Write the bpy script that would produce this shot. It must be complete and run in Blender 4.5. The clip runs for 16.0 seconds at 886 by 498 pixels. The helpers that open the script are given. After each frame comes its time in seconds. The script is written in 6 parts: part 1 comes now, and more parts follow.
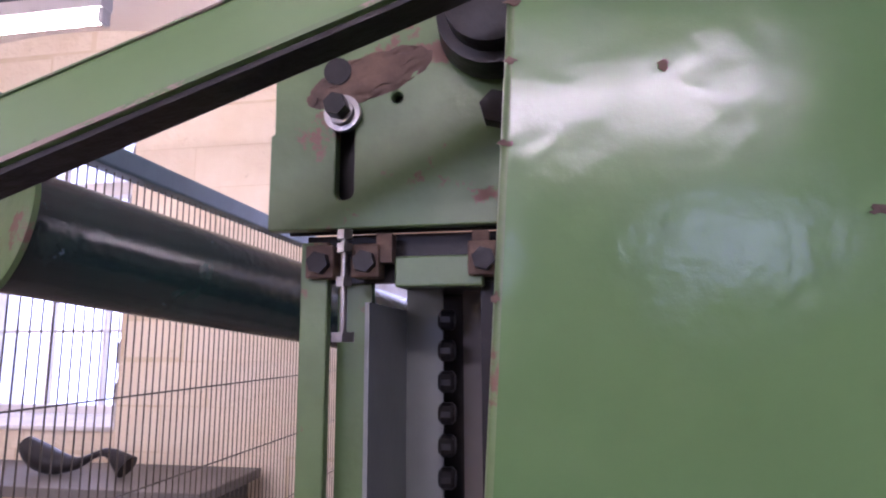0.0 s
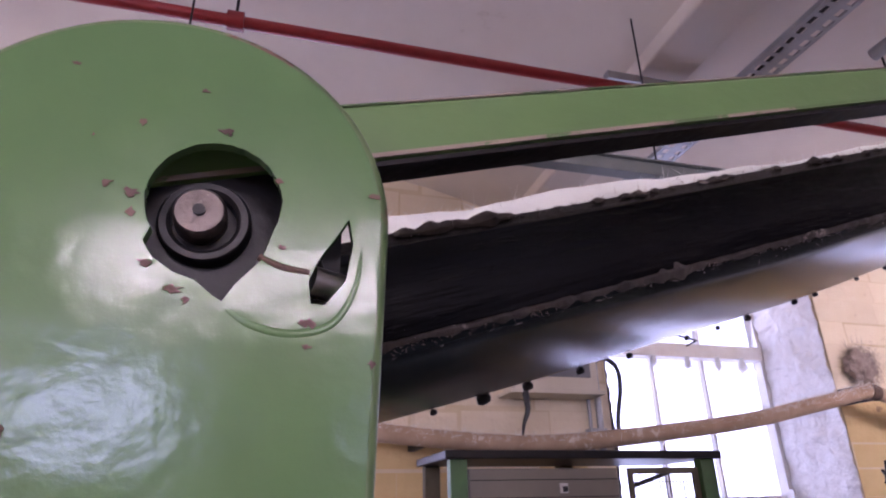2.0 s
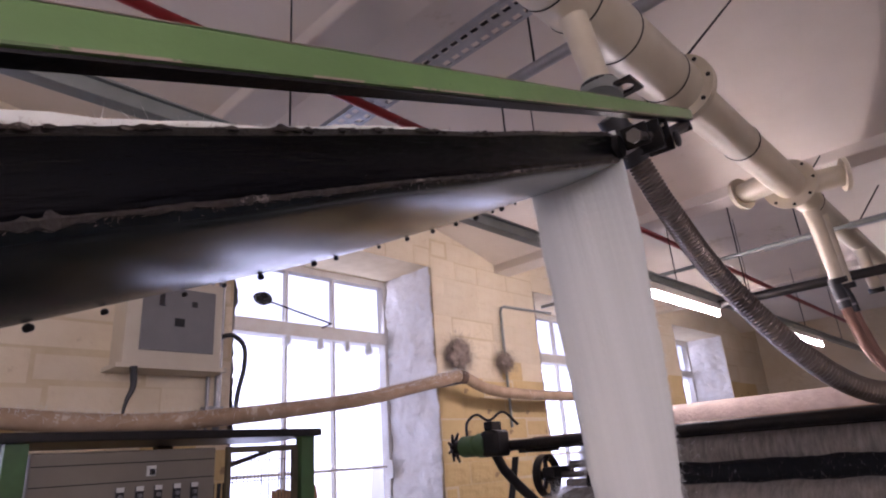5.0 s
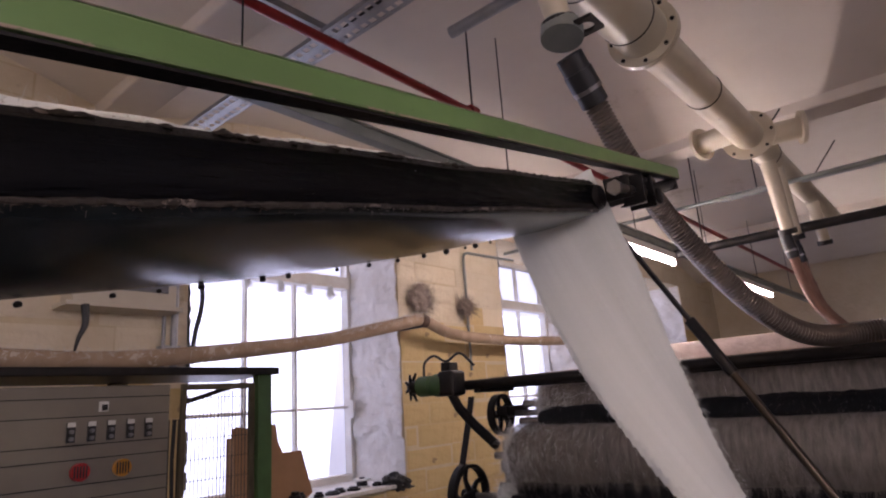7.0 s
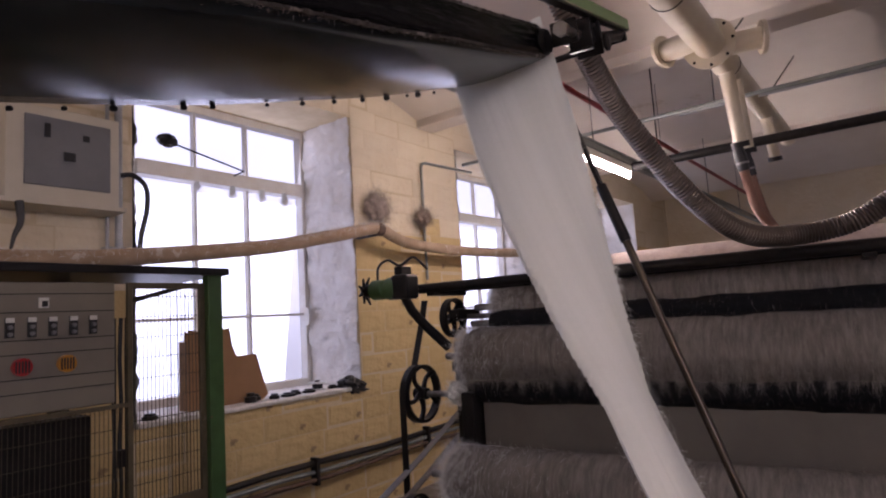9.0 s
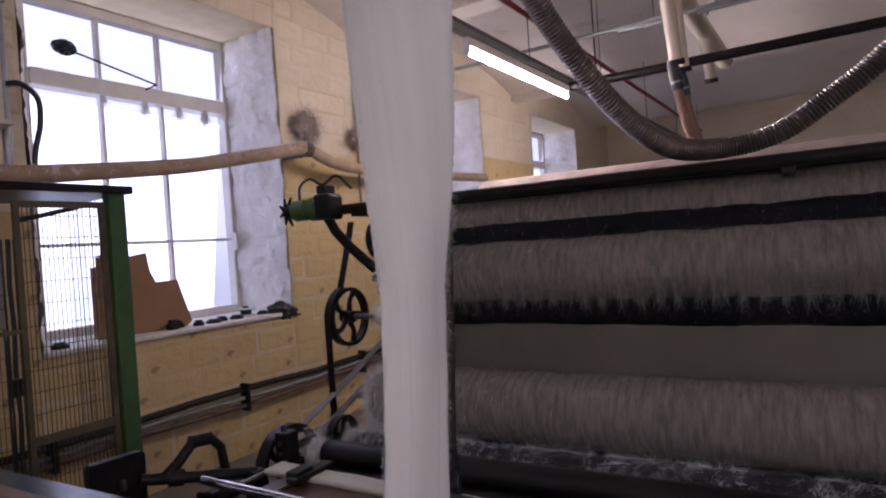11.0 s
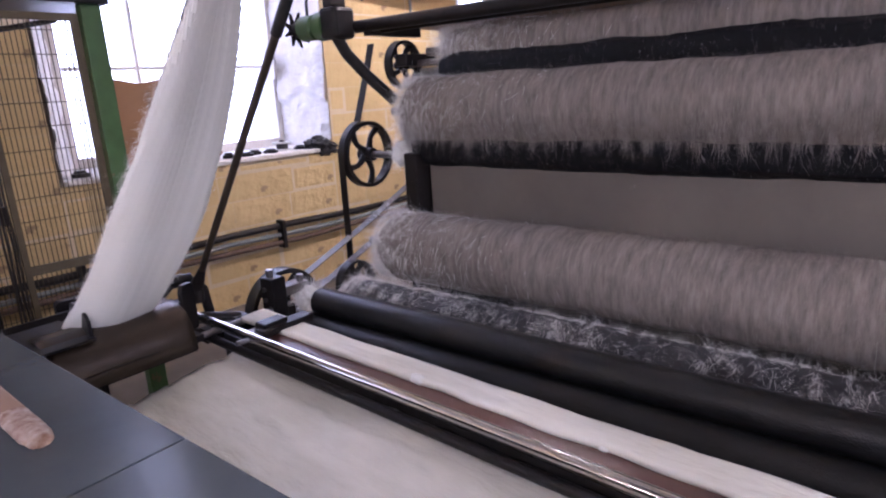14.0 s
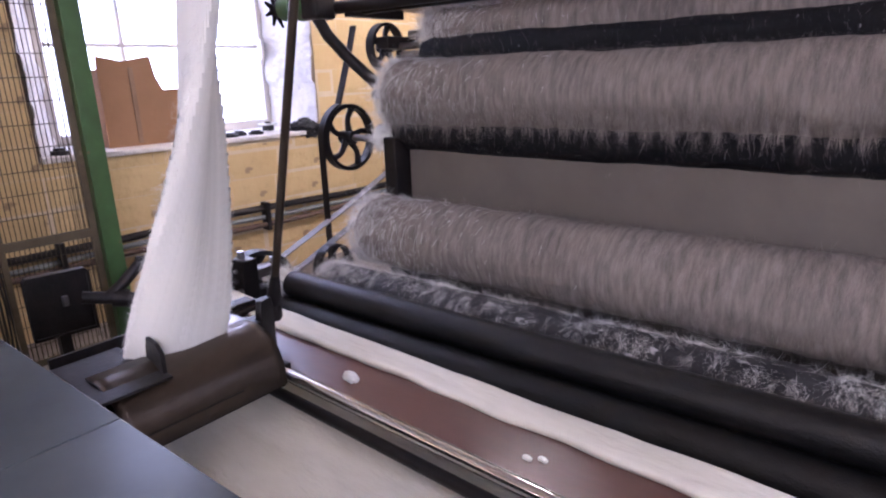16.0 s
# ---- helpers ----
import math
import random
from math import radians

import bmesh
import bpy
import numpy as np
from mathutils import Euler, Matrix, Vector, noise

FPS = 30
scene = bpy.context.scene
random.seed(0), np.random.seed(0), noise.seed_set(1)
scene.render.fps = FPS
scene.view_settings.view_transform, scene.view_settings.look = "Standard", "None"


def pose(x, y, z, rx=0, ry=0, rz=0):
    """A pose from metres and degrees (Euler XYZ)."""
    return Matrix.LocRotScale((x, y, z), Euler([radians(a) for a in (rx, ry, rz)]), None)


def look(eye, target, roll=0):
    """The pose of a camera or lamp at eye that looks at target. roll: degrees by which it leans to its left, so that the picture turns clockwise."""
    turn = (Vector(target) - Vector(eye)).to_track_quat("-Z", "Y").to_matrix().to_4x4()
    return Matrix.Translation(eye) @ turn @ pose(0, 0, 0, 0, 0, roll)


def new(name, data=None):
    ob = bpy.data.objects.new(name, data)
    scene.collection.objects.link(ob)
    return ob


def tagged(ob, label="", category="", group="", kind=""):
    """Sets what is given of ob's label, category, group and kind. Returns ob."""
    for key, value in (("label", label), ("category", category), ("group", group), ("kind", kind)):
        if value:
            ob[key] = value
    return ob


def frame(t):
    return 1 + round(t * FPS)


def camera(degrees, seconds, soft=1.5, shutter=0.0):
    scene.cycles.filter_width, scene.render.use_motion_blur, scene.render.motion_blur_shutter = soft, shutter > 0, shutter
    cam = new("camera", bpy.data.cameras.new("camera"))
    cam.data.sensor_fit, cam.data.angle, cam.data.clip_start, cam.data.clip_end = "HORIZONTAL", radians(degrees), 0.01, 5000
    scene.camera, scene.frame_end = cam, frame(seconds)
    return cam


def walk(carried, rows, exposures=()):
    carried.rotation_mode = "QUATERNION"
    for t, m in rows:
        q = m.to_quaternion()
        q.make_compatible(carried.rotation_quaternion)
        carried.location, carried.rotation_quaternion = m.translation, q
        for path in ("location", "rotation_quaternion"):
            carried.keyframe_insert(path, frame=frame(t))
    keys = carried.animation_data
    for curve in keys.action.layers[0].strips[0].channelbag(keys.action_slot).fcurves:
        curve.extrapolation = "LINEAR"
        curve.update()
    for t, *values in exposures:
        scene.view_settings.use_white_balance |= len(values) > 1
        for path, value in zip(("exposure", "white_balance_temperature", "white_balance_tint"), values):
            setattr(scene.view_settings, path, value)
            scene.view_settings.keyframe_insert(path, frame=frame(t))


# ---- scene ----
cam = camera(71.7, 16.0, 2.1)
PATH = [
    (0, (1.419, 1.018, 1.608), (1.083, 2.965, 1.914), -0.2),
    (0.5, (1.446, 1.007, 1.633), (1.23, 2.937, 2.11), -0.2),
    (1, (1.496, 1.011, 1.667), (1.474, 2.906, 2.305), -1.2),
    (1.5, (1.532, 1.028, 1.688), (1.767, 2.88, 2.405), -1.2),
    (2, (1.564, 1.03, 1.702), (2.066, 2.803, 2.479), -1.3),
    (2.5, (1.595, 1.006, 1.708), (2.285, 2.699, 2.519), -1.7),
    (3, (1.627, 1.018, 1.721), (2.533, 2.605, 2.533), -1.7),
    (3.5, (1.68, 0.983, 1.726), (2.767, 2.454, 2.535), -3.3),
    (4, (1.735, 0.947, 1.727), (2.936, 2.332, 2.525), -3.4),
    (4.5, (1.765, 0.937, 1.725), (3.074, 2.263, 2.452), -4.1),
    (5, (1.788, 0.942, 1.716), (3.17, 2.229, 2.374), -4.3),
    (7.5, (1.846, 0.916, 1.66), (3.347, 2.166, 2.091), -3.8),
    (8, (1.861, 0.923, 1.631), (3.391, 2.162, 1.982), -3.7),
    (10.5, (2.007, 0.928, 1.562), (3.671, 2.037, 1.619), -3.9),
    (11, (2.074, 0.901, 1.541), (3.757, 1.98, 1.526), -4.0),
    (11.5, (2.162, 0.908, 1.529), (3.839, 1.995, 1.444), -3.9),
    (12, (2.291, 0.881, 1.492), (3.913, 2.037, 1.302), -3.7),
    (12.5, (2.384, 0.909, 1.487), (3.955, 2.104, 1.163), -3.1),
    (13, (2.515, 0.893, 1.488), (3.958, 2.2, 1.028), -3.8),
    (13.5, (2.585, 0.896, 1.477), (4.051, 2.165, 0.99), -3.4),
    (14, (2.651, 0.868, 1.468), (4.085, 2.167, 0.962), -3.1),
    (14.5, (2.699, 0.83, 1.455), (4.106, 2.148, 0.922), -3.4),
    (15, (2.715, 0.813, 1.458), (4.115, 2.133, 0.912), -3.1),
    (15.5, (2.718, 0.813, 1.459), (4.127, 2.122, 0.908), -2.5),
    (16, (2.725, 0.798, 1.459), (4.153, 2.085, 0.909), -1.9),
]
EXPOSURES = [(0, 0.85, 5250, 50), (1.5, 0.75, 5400, 51), (3.5, 0.75, 5350, 43), (5, 0.45, 5600, 40), (7.5, 0.1, 5900, 38), (11, 0.05, 5550, 38), (12.5, 0.75, 5250, 39), (13, 1.1, 5250, 39), (14.5, 1.5, 5300, 39), (16, 1.6, 5300, 39)]
walk(cam, [(t, look(eye, target, roll)) for t, eye, target, roll in PATH], EXPOSURES)

# ---- light ----
world = bpy.data.worlds.new("world")
scene.world = world
world.use_nodes = True
wn = world.node_tree.nodes
sky = wn.new("ShaderNodeTexSky")
sky.sky_type = 'NISHITA'
sky.sun_disc = False
sky.sun_elevation, sky.sun_rotation = radians(35), radians(190)
world.node_tree.links.new(sky.outputs[0], wn["Background"].inputs[0])
wn["Background"].inputs[1].default_value = 0.12
sun = new("sun", bpy.data.lights.new("sun", 'SUN'))
sun.data.energy, sun.data.angle, sun.data.color = 0.9, radians(12), (1.0, 0.96, 0.9)
sun.matrix_world = look((0, -10, 10), (0, 0, 2.8))


def window_lamp(name, eye, target, w, h, power, color):
    ob = new(name, bpy.data.lights.new(name, 'AREA'))
    ob.data.shape, ob.data.size, ob.data.size_y = 'RECTANGLE', w, h
    ob.data.energy, ob.data.color = power, color
    ob.matrix_world = look(eye, target)
    return ob


scene.view_settings.exposure = 0.0
WIN_RIGHT = [-5.2, -1.53, 2.14, 5.79, 9.42, 13.06]     # right jambs of the north windows
WIN_W = 1.7
for i, xr in enumerate(WIN_RIGHT):
    window_lamp("daylight_north", (xr - WIN_W / 2, 5.66, 2.3), (xr - WIN_W / 2, 0, 1.4), 1.6, 2.5, 15, (0.86, 0.93, 1.0))
for xr, power in ((-4.0, 22), (-0.2, 24), (3.4, 8), (7.2, 3)):
    window_lamp("daylight_south", (xr, -5.15, 2.65), (xr, 0, 1.6), 1.5, 0.6, power, (0.88, 0.94, 1.0))


# ---- materials ----
def mat(name, c1, c2=None, scale=6.0, rough=0.5, metal=0.0, bump=0.1, grain=120.0, c3=None, spots=0.62, spot_scale=3.0,
        stretch=(1, 1, 1), rough2=None, coat=0.0, rnd=0.0, dist=0.004, spec=0.5):
    """Two scales of colour, spots of a third colour (wear, stains, painted glints), grain in the relief."""
    m = bpy.data.materials.new(name)
    m.use_nodes = True
    nt = m.node_tree
    n, lk = nt.nodes, nt.links.new
    b = n["Principled BSDF"]
    c2 = c2 or tuple(0.75 * v for v in c1)
    tc = n.new("ShaderNodeTexCoord")
    mp = n.new("ShaderNodeMapping")
    mp.inputs["Scale"].default_value = stretch
    lk(tc.outputs["Object"], mp.inputs[0])
    n1 = n.new("ShaderNodeTexNoise")
    n1.inputs["Scale"].default_value, n1.inputs["Detail"].default_value = scale, 6
    n1.inputs["Roughness"].default_value = 0.62
    lk(mp.outputs[0], n1.inputs["Vector"])
    r1 = n.new("ShaderNodeMapRange")
    r1.inputs[1].default_value, r1.inputs[2].default_value = 0.33, 0.68
    lk(n1.outputs[0], r1.inputs[0])
    mx = n.new("ShaderNodeMixRGB")
    mx.inputs[1].default_value, mx.inputs[2].default_value = (*c1, 1), (*c2, 1)
    lk(r1.outputs[0], mx.inputs[0])
    out = mx.outputs[0]
    b.inputs["Roughness"].default_value, b.inputs["Metallic"].default_value = rough, metal
    if c3:
        n2 = n.new("ShaderNodeTexNoise")
        n2.inputs["Scale"].default_value, n2.inputs["Detail"].default_value = spot_scale, 9
        n2.inputs["Roughness"].default_value = 0.7
        lk(mp.outputs[0], n2.inputs["Vector"])
        r2 = n.new("ShaderNodeMapRange")
        r2.inputs[1].default_value, r2.inputs[2].default_value = spots, spots + 0.035
        lk(n2.outputs[0], r2.inputs[0])
        m2 = n.new("ShaderNodeMixRGB")
        m2.inputs[2].default_value = (*c3, 1)
        lk(r2.outputs[0], m2.inputs[0])
        lk(out, m2.inputs[1])
        out = m2.outputs[0]
        if rough2 is not None:
            r3 = n.new("ShaderNodeMapRange")
            r3.inputs[3].default_value, r3.inputs[4].default_value = rough, rough2
            lk(r2.outputs[0], r3.inputs[0])
            lk(r3.outputs[0], b.inputs["Roughness"])
    if rnd:
        oi = n.new("ShaderNodeObjectInfo")
        hs = n.new("ShaderNodeHueSaturation")
        rr = n.new("ShaderNodeMapRange")
        rr.inputs[3].default_value, rr.inputs[4].default_value = 1 - rnd, 1 + rnd
        lk(oi.outputs["Random"], rr.inputs[0])
        lk(rr.outputs[0], hs.inputs["Value"])
        lk(out, hs.inputs["Color"])
        out = hs.outputs[0]
    lk(out, b.inputs["Base Color"])
    b.inputs["Specular IOR Level"].default_value = spec
    if coat:
        b.inputs["Coat Weight"].default_value = coat
        b.inputs["Coat Roughness"].default_value = 0.12
    if bump:
        n3 = n.new("ShaderNodeTexNoise")
        n3.inputs["Scale"].default_value, n3.inputs["Detail"].default_value = grain, 5
        lk(mp.outputs[0], n3.inputs["Vector"])
        bp = n.new("ShaderNodeBump")
        bp.inputs["Strength"].default_value, bp.inputs["Distance"].default_value = bump, dist
        lk(n3.outputs[0], bp.inputs["Height"])
        lk(bp.outputs[0], b.inputs["Normal"])
    return m


def glow(name, c, strength):
    m = bpy.data.materials.new(name)
    m.use_nodes = True
    b = m.node_tree.nodes["Principled BSDF"]
    b.inputs["Base Color"].default_value = (*c, 1)
    b.inputs["Emission Color"].default_value = (*c, 1)
    b.inputs["Emission Strength"].default_value = strength
    return m


GREEN = mat("green_paint", (0.115, 0.218, 0.082), (0.095, 0.188, 0.068), 5, 0.17, bump=0.20, grain=36, c3=(0.20, 0.13, 0.10), spots=0.70, spot_scale=16, rough2=0.7)
GREEN_WORN = mat("worn_green_paint", (0.125, 0.205, 0.075), (0.082, 0.135, 0.05), 9, 0.36, bump=0.25, grain=60, c3=(0.17, 0.10, 0.07), spots=0.58, spot_scale=13, rough2=0.75)
GREEN_BEAM = mat("green_beam_paint", (0.15, 0.27, 0.09), (0.115, 0.20, 0.07), 5, 0.33, bump=0.2, grain=50, c3=(0.06, 0.045, 0.035), spots=0.66, spot_scale=22, rough2=0.8, stretch=(0.5, 1, 1))
# the blue-grey spots are speckled highlights painted into the enamel's colour
DARK_GREEN = mat("dark_green_enamel", (0.016, 0.044, 0.036), (0.012, 0.028, 0.030), 7, 0.17, bump=0.35, grain=60, c3=(0.10, 0.13, 0.17), spots=0.66, spot_scale=24, rough2=0.5, spec=1.0)
POST_GREEN = mat("cabinet_green", (0.06, 0.14, 0.045), (0.045, 0.10, 0.03), 8, 0.45, bump=0.15, c3=(0.16, 0.12, 0.06), spots=0.63, spot_scale=9, rough2=0.7)
STEEL = mat("dull_steel", (0.34, 0.33, 0.33), (0.22, 0.20, 0.19), 18, 0.36, 1.0, bump=0.15, grain=150)
CHROME = mat("polished_rail", (0.62, 0.60, 0.57), (0.45, 0.42, 0.39), 9, 0.16, 1.0, bump=0.04, grain=60, stretch=(1, 0.2, 1))
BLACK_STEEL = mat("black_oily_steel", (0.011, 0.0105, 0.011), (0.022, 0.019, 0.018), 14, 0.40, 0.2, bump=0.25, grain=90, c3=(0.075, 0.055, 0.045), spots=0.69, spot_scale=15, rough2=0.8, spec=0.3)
SHAFT = mat("worn_brown_shaft", (0.16, 0.128, 0.112), (0.085, 0.068, 0.06), 60, 0.34, 0.6, bump=0.3, grain=150, c3=(0.40, 0.36, 0.32), spots=0.62, spot_scale=70)
OLIVE = mat("dirty_olive_frame", (0.13, 0.105, 0.06), (0.085, 0.07, 0.04), 14, 0.6, 0.1, bump=0.2, c3=(0.26, 0.22, 0.17), spots=0.64, spot_scale=18)
BELT_LEATHER = mat("worn_grey_belting", (0.20, 0.18, 0.165), (0.12, 0.105, 0.095), 20, 0.5, 0.0, bump=0.2)
FIBRE_DUST = mat("settled_pale_fibre", (0.56, 0.46, 0.41), (0.42, 0.33, 0.29), 11, 0.95, bump=0.8, grain=40, dist=0.008)
GREASE = mat("brown_dried_grease", (0.25, 0.20, 0.165), (0.12, 0.09, 0.075), 45, 0.55, 0.1, bump=0.6, grain=120)
BROWN_STEEL = mat("bronzed_sheet", (0.085, 0.068, 0.052), (0.062, 0.048, 0.036), 6, 0.30, 0.75, bump=0.05, grain=80, c3=(0.16, 0.13, 0.10), spots=0.72, spot_scale=8)
RUST = mat("rusty_grease", (0.16, 0.10, 0.065), (0.07, 0.045, 0.035), 30, 0.7, 0.1, bump=0.6, grain=80)
RUBBER = mat("black_conveyor_rubber", (0.0045, 0.0045, 0.006), (0.008, 0.0075, 0.0085), 9, 0.22, bump=0.75, grain=34, c3=(0.035, 0.028, 0.026), spots=0.67, spot_scale=8, rough2=0.75, stretch=(0.3, 1, 3.0), spec=0.16, dist=0.006)
CRUST = mat("felted_crust", (0.055, 0.042, 0.034), (0.022, 0.018, 0.016), 40, 0.85, bump=0.8, grain=90, c3=(0.24, 0.20, 0.17), spots=0.58, spot_scale=22)
BELT_GREY = mat("grey_belt_underside", (0.020, 0.026, 0.030), (0.010, 0.014, 0.017), 3, 0.24, bump=0.08, grain=14, c3=(0.16, 0.15, 0.14), spots=0.68, spot_scale=6, rough2=0.6)
LEATHER = mat("grained_black_leather", (0.0045, 0.0045, 0.005), (0.007, 0.007, 0.0075), 14, 0.38, bump=0.8, grain=190, dist=0.003, spec=0.35)
WOOL = mat("white_wool", (0.86, 0.87, 0.84), (0.74, 0.76, 0.72), 8, 0.95, bump=0.6, grain=40, stretch=(1, 1, 0.25), dist=0.006)
WOOL_LAP = mat("combed_wool_lap", (0.84, 0.83, 0.76), (0.66, 0.65, 0.56), 6, 0.95, bump=0.9, grain=26, stretch=(1, 0.3, 1), dist=0.012)
WOOL_GREY = mat("grey_carding_fleece", (0.31, 0.277, 0.25), (0.145, 0.13, 0.118), 13, 0.95, bump=0.9, grain=60, stretch=(0.7, 3.6, 0.7), dist=0.007)
WOOL_HAIR = mat("loose_fibre", (0.37, 0.338, 0.308), (0.21, 0.19, 0.175), 40, 0.9, bump=0)
WOOL_WHITE_HAIR = mat("white_fibre", (0.88, 0.88, 0.86), (0.78, 0.78, 0.76), 40, 0.9, bump=0)
CARD_CLOTH = mat("dark_card_clothing", (0.009, 0.0095, 0.012), (0.005, 0.0055, 0.007), 30, 0.55, 0.0, bump=0.8, grain=190, c3=(0.30, 0.30, 0.30), spots=0.64, spot_scale=26, stretch=(1, 3, 1), spec=0.15)
WEB = mat("thin_wool_web", (0.045, 0.046, 0.050), (0.012, 0.0125, 0.015), 9, 0.6, 0.0, bump=0.6, grain=60, c3=(0.50, 0.50, 0.52), spots=0.60, spot_scale=8, stretch=(2.2, 0.9, 2.2), spec=0.3)
CHIPPED = mat("chipped_edge_paint", (0.13, 0.21, 0.08), (0.10, 0.16, 0.06), 9, 0.5, bump=0.3, grain=90, c3=(0.30, 0.235, 0.19), spots=0.47, spot_scale=26, stretch=(0.4, 1, 1))
SHEET = mat("dusty_sheet_metal", (0.165, 0.150, 0.130), (0.135, 0.122, 0.108), 3, 0.6, 0.2, bump=0.06, grain=60, c3=(0.21, 0.195, 0.175), spots=0.62, spot_scale=2.5)
REDWOOD = mat("oiled_red_board", (0.13, 0.058, 0.046), (0.085, 0.042, 0.036), 5, 0.30, bump=0.12, grain=40, c3=(0.20, 0.15, 0.14), spots=0.62, spot_scale=7, stretch=(1, 0.25, 1), rough2=0.5)
TABLE = mat("blue_black_table_sheet", (0.080, 0.098, 0.112), (0.064, 0.080, 0.093), 3, 0.25, 0.2, bump=0.05, grain=60, c3=(0.16, 0.17, 0.18), spots=0.70, spot_scale=7, rough2=0.5)
WOOD = mat("worn_beech_stick", (0.29, 0.18, 0.105), (0.21, 0.125, 0.07), 9, 0.55, bump=0.3, grain=50, stretch=(1, 0.12, 1))
WOOD_DARK = mat("split_stick_end", (0.20, 0.10, 0.055), (0.45, 0.36, 0.29), 45, 0.6, bump=0.9, grain=60)
CARDBOARD = mat("brown_cardboard", (0.36, 0.20, 0.10), (0.30, 0.165, 0.08), 4, 0.85, bump=0.15, grain=30)
WALL_YELLOW = mat("yellow_limewashed_block", (0.66, 0.50, 0.245), (0.57, 0.41, 0.19), 2.2, 0.85, bump=0.8, grain=13, c3=(0.34, 0.235, 0.13), spots=0.63, spot_scale=4.5, rnd=0.03, dist=0.02)
WALL_CREAM = mat("cream_limewashed_block", (0.76, 0.67, 0.52), (0.70, 0.59, 0.42), 2.2, 0.85, bump=0.8, grain=13, c3=(0.56, 0.46, 0.32), spots=0.68, spot_scale=4.0, rnd=0.03, dist=0.02)
WALL_WHITE = mat("flaking_white_stone", (0.80, 0.775, 0.74), (0.66, 0.62, 0.57), 5, 0.85, bump=1.0, grain=14, c3=(0.36, 0.29, 0.22), spots=0.68, spot_scale=6, dist=0.03)
MORTAR = mat("painted_joint", (0.69, 0.58, 0.40), (0.60, 0.49, 0.31), 6, 0.9, bump=0.4, grain=40)
CEILING = mat("off_white_ceiling_paint", (0.72, 0.66, 0.59), (0.63, 0.565, 0.49), 0.9, 0.8, bump=0.15, grain=5, c3=(0.52, 0.45, 0.36), spots=0.62, spot_scale=0.9, dist=0.02)
PAINT_WHITE = mat("white_window_paint", (0.78, 0.76, 0.72), (0.68, 0.64, 0.58), 6, 0.5, bump=0.15, c3=(0.45, 0.38, 0.30), spots=0.68, spot_scale=9)
PIPE_TAN = mat("fibre_stained_pipe", (0.46, 0.34, 0.235), (0.34, 0.235, 0.15), 7, 0.8, bump=0.4, grain=30, c3=(0.62, 0.55, 0.47), spots=0.60, spot_scale=9)
PIPE_CREAM = mat("cream_pipe_paint", (0.66, 0.60, 0.47), (0.58, 0.51, 0.39), 4, 0.35, bump=0.1, c3=(0.25, 0.18, 0.12), spots=0.69, spot_scale=13)
RED_PAINT = mat("red_sprinkler_paint", (0.34, 0.022, 0.026), (0.26, 0.018, 0.02), 9, 0.4, bump=0.1)
GALV = mat("galvanised_steel", (0.42, 0.43, 0.45), (0.32, 0.33, 0.35), 9, 0.45, 0.6, bump=0.1)
TRUNK = mat("grey_green_trunking", (0.26, 0.28, 0.27), (0.20, 0.22, 0.21), 7, 0.5, 0.2, bump=0.1)
HOSE = mat("ribbed_metal_hose", (0.26, 0.225, 0.20), (0.16, 0.135, 0.12), 12, 0.30, 0.85, bump=0.1)
HOSE_TAN = mat("tan_flexible_hose", (0.34, 0.20, 0.15), (0.26, 0.15, 0.11), 12, 0.5, 0.0, bump=0.2)
FLUFF = mat("dust_fluff", (0.40, 0.33, 0.29), (0.24, 0.19, 0.16), 30, 1.0, bump=0.8, grain=60, dist=0.01)
BEIGE = mat("beige_cabinet_enamel", (0.25, 0.225, 0.18), (0.205, 0.18, 0.145), 3, 0.5, bump=0.06, c3=(0.33, 0.28, 0.21), spots=0.66, spot_scale=5)
GREY_DOOR = mat("grey_box_door", (0.20, 0.20, 0.21), (0.17, 0.17, 0.18), 5, 0.5, bump=0.06)
BOX_PAINT = mat("cream_box_enamel", (0.62, 0.57, 0.47), (0.56, 0.50, 0.40), 4, 0.5, bump=0.08)
WIRE = mat("mesh_wire", (0.10, 0.085, 0.06), (0.07, 0.06, 0.045), 20, 0.5, 0.6, bump=0)
RED_BUTTON = mat("red_button_plastic", (0.50, 0.02, 0.02), None, 5, 0.35, bump=0)
YELLOW_BUTTON = mat("amber_button_plastic", (0.60, 0.26, 0.02), None, 5, 0.35, bump=0)
WHITE_PLASTIC = mat("white_plastic", (0.75, 0.75, 0.72), None, 5, 0.4, bump=0)
BLACK_PLASTIC = mat("black_plastic", (0.02, 0.02, 0.022), None, 9, 0.45, bump=0.1)
CONCRETE = mat("oily_concrete", (0.22, 0.19, 0.16), (0.15, 0.13, 0.11), 2, 0.7, bump=0.3, grain=30, c3=(0.09, 0.075, 0.06), spots=0.6, spot_scale=1.6)
TUBE = glow("fluorescent_tube", (1.0, 0.90, 0.68), 100)
OUTSIDE = glow("bright_overcast_outside", (0.92, 0.95, 1.0), 0.40)
GLASS = bpy.data.materials.new("window_glass")
GLASS.use_nodes = True
gb = GLASS.node_tree.nodes["Principled BSDF"]
gb.inputs["Transmission Weight"].default_value, gb.inputs["Roughness"].default_value = 1.0, 0.04
gb.inputs["IOR"].default_value, gb.inputs["Base Color"].default_value = 1.22, (0.95, 0.97, 1, 1)


# ---- mesh helpers ----
ORIG = {}
CARD = pose(4.5, 3.0, 0, 0, 0, 3.4) @ pose(-4.5, -3.0, 0)     # the carding machine stands a little askew


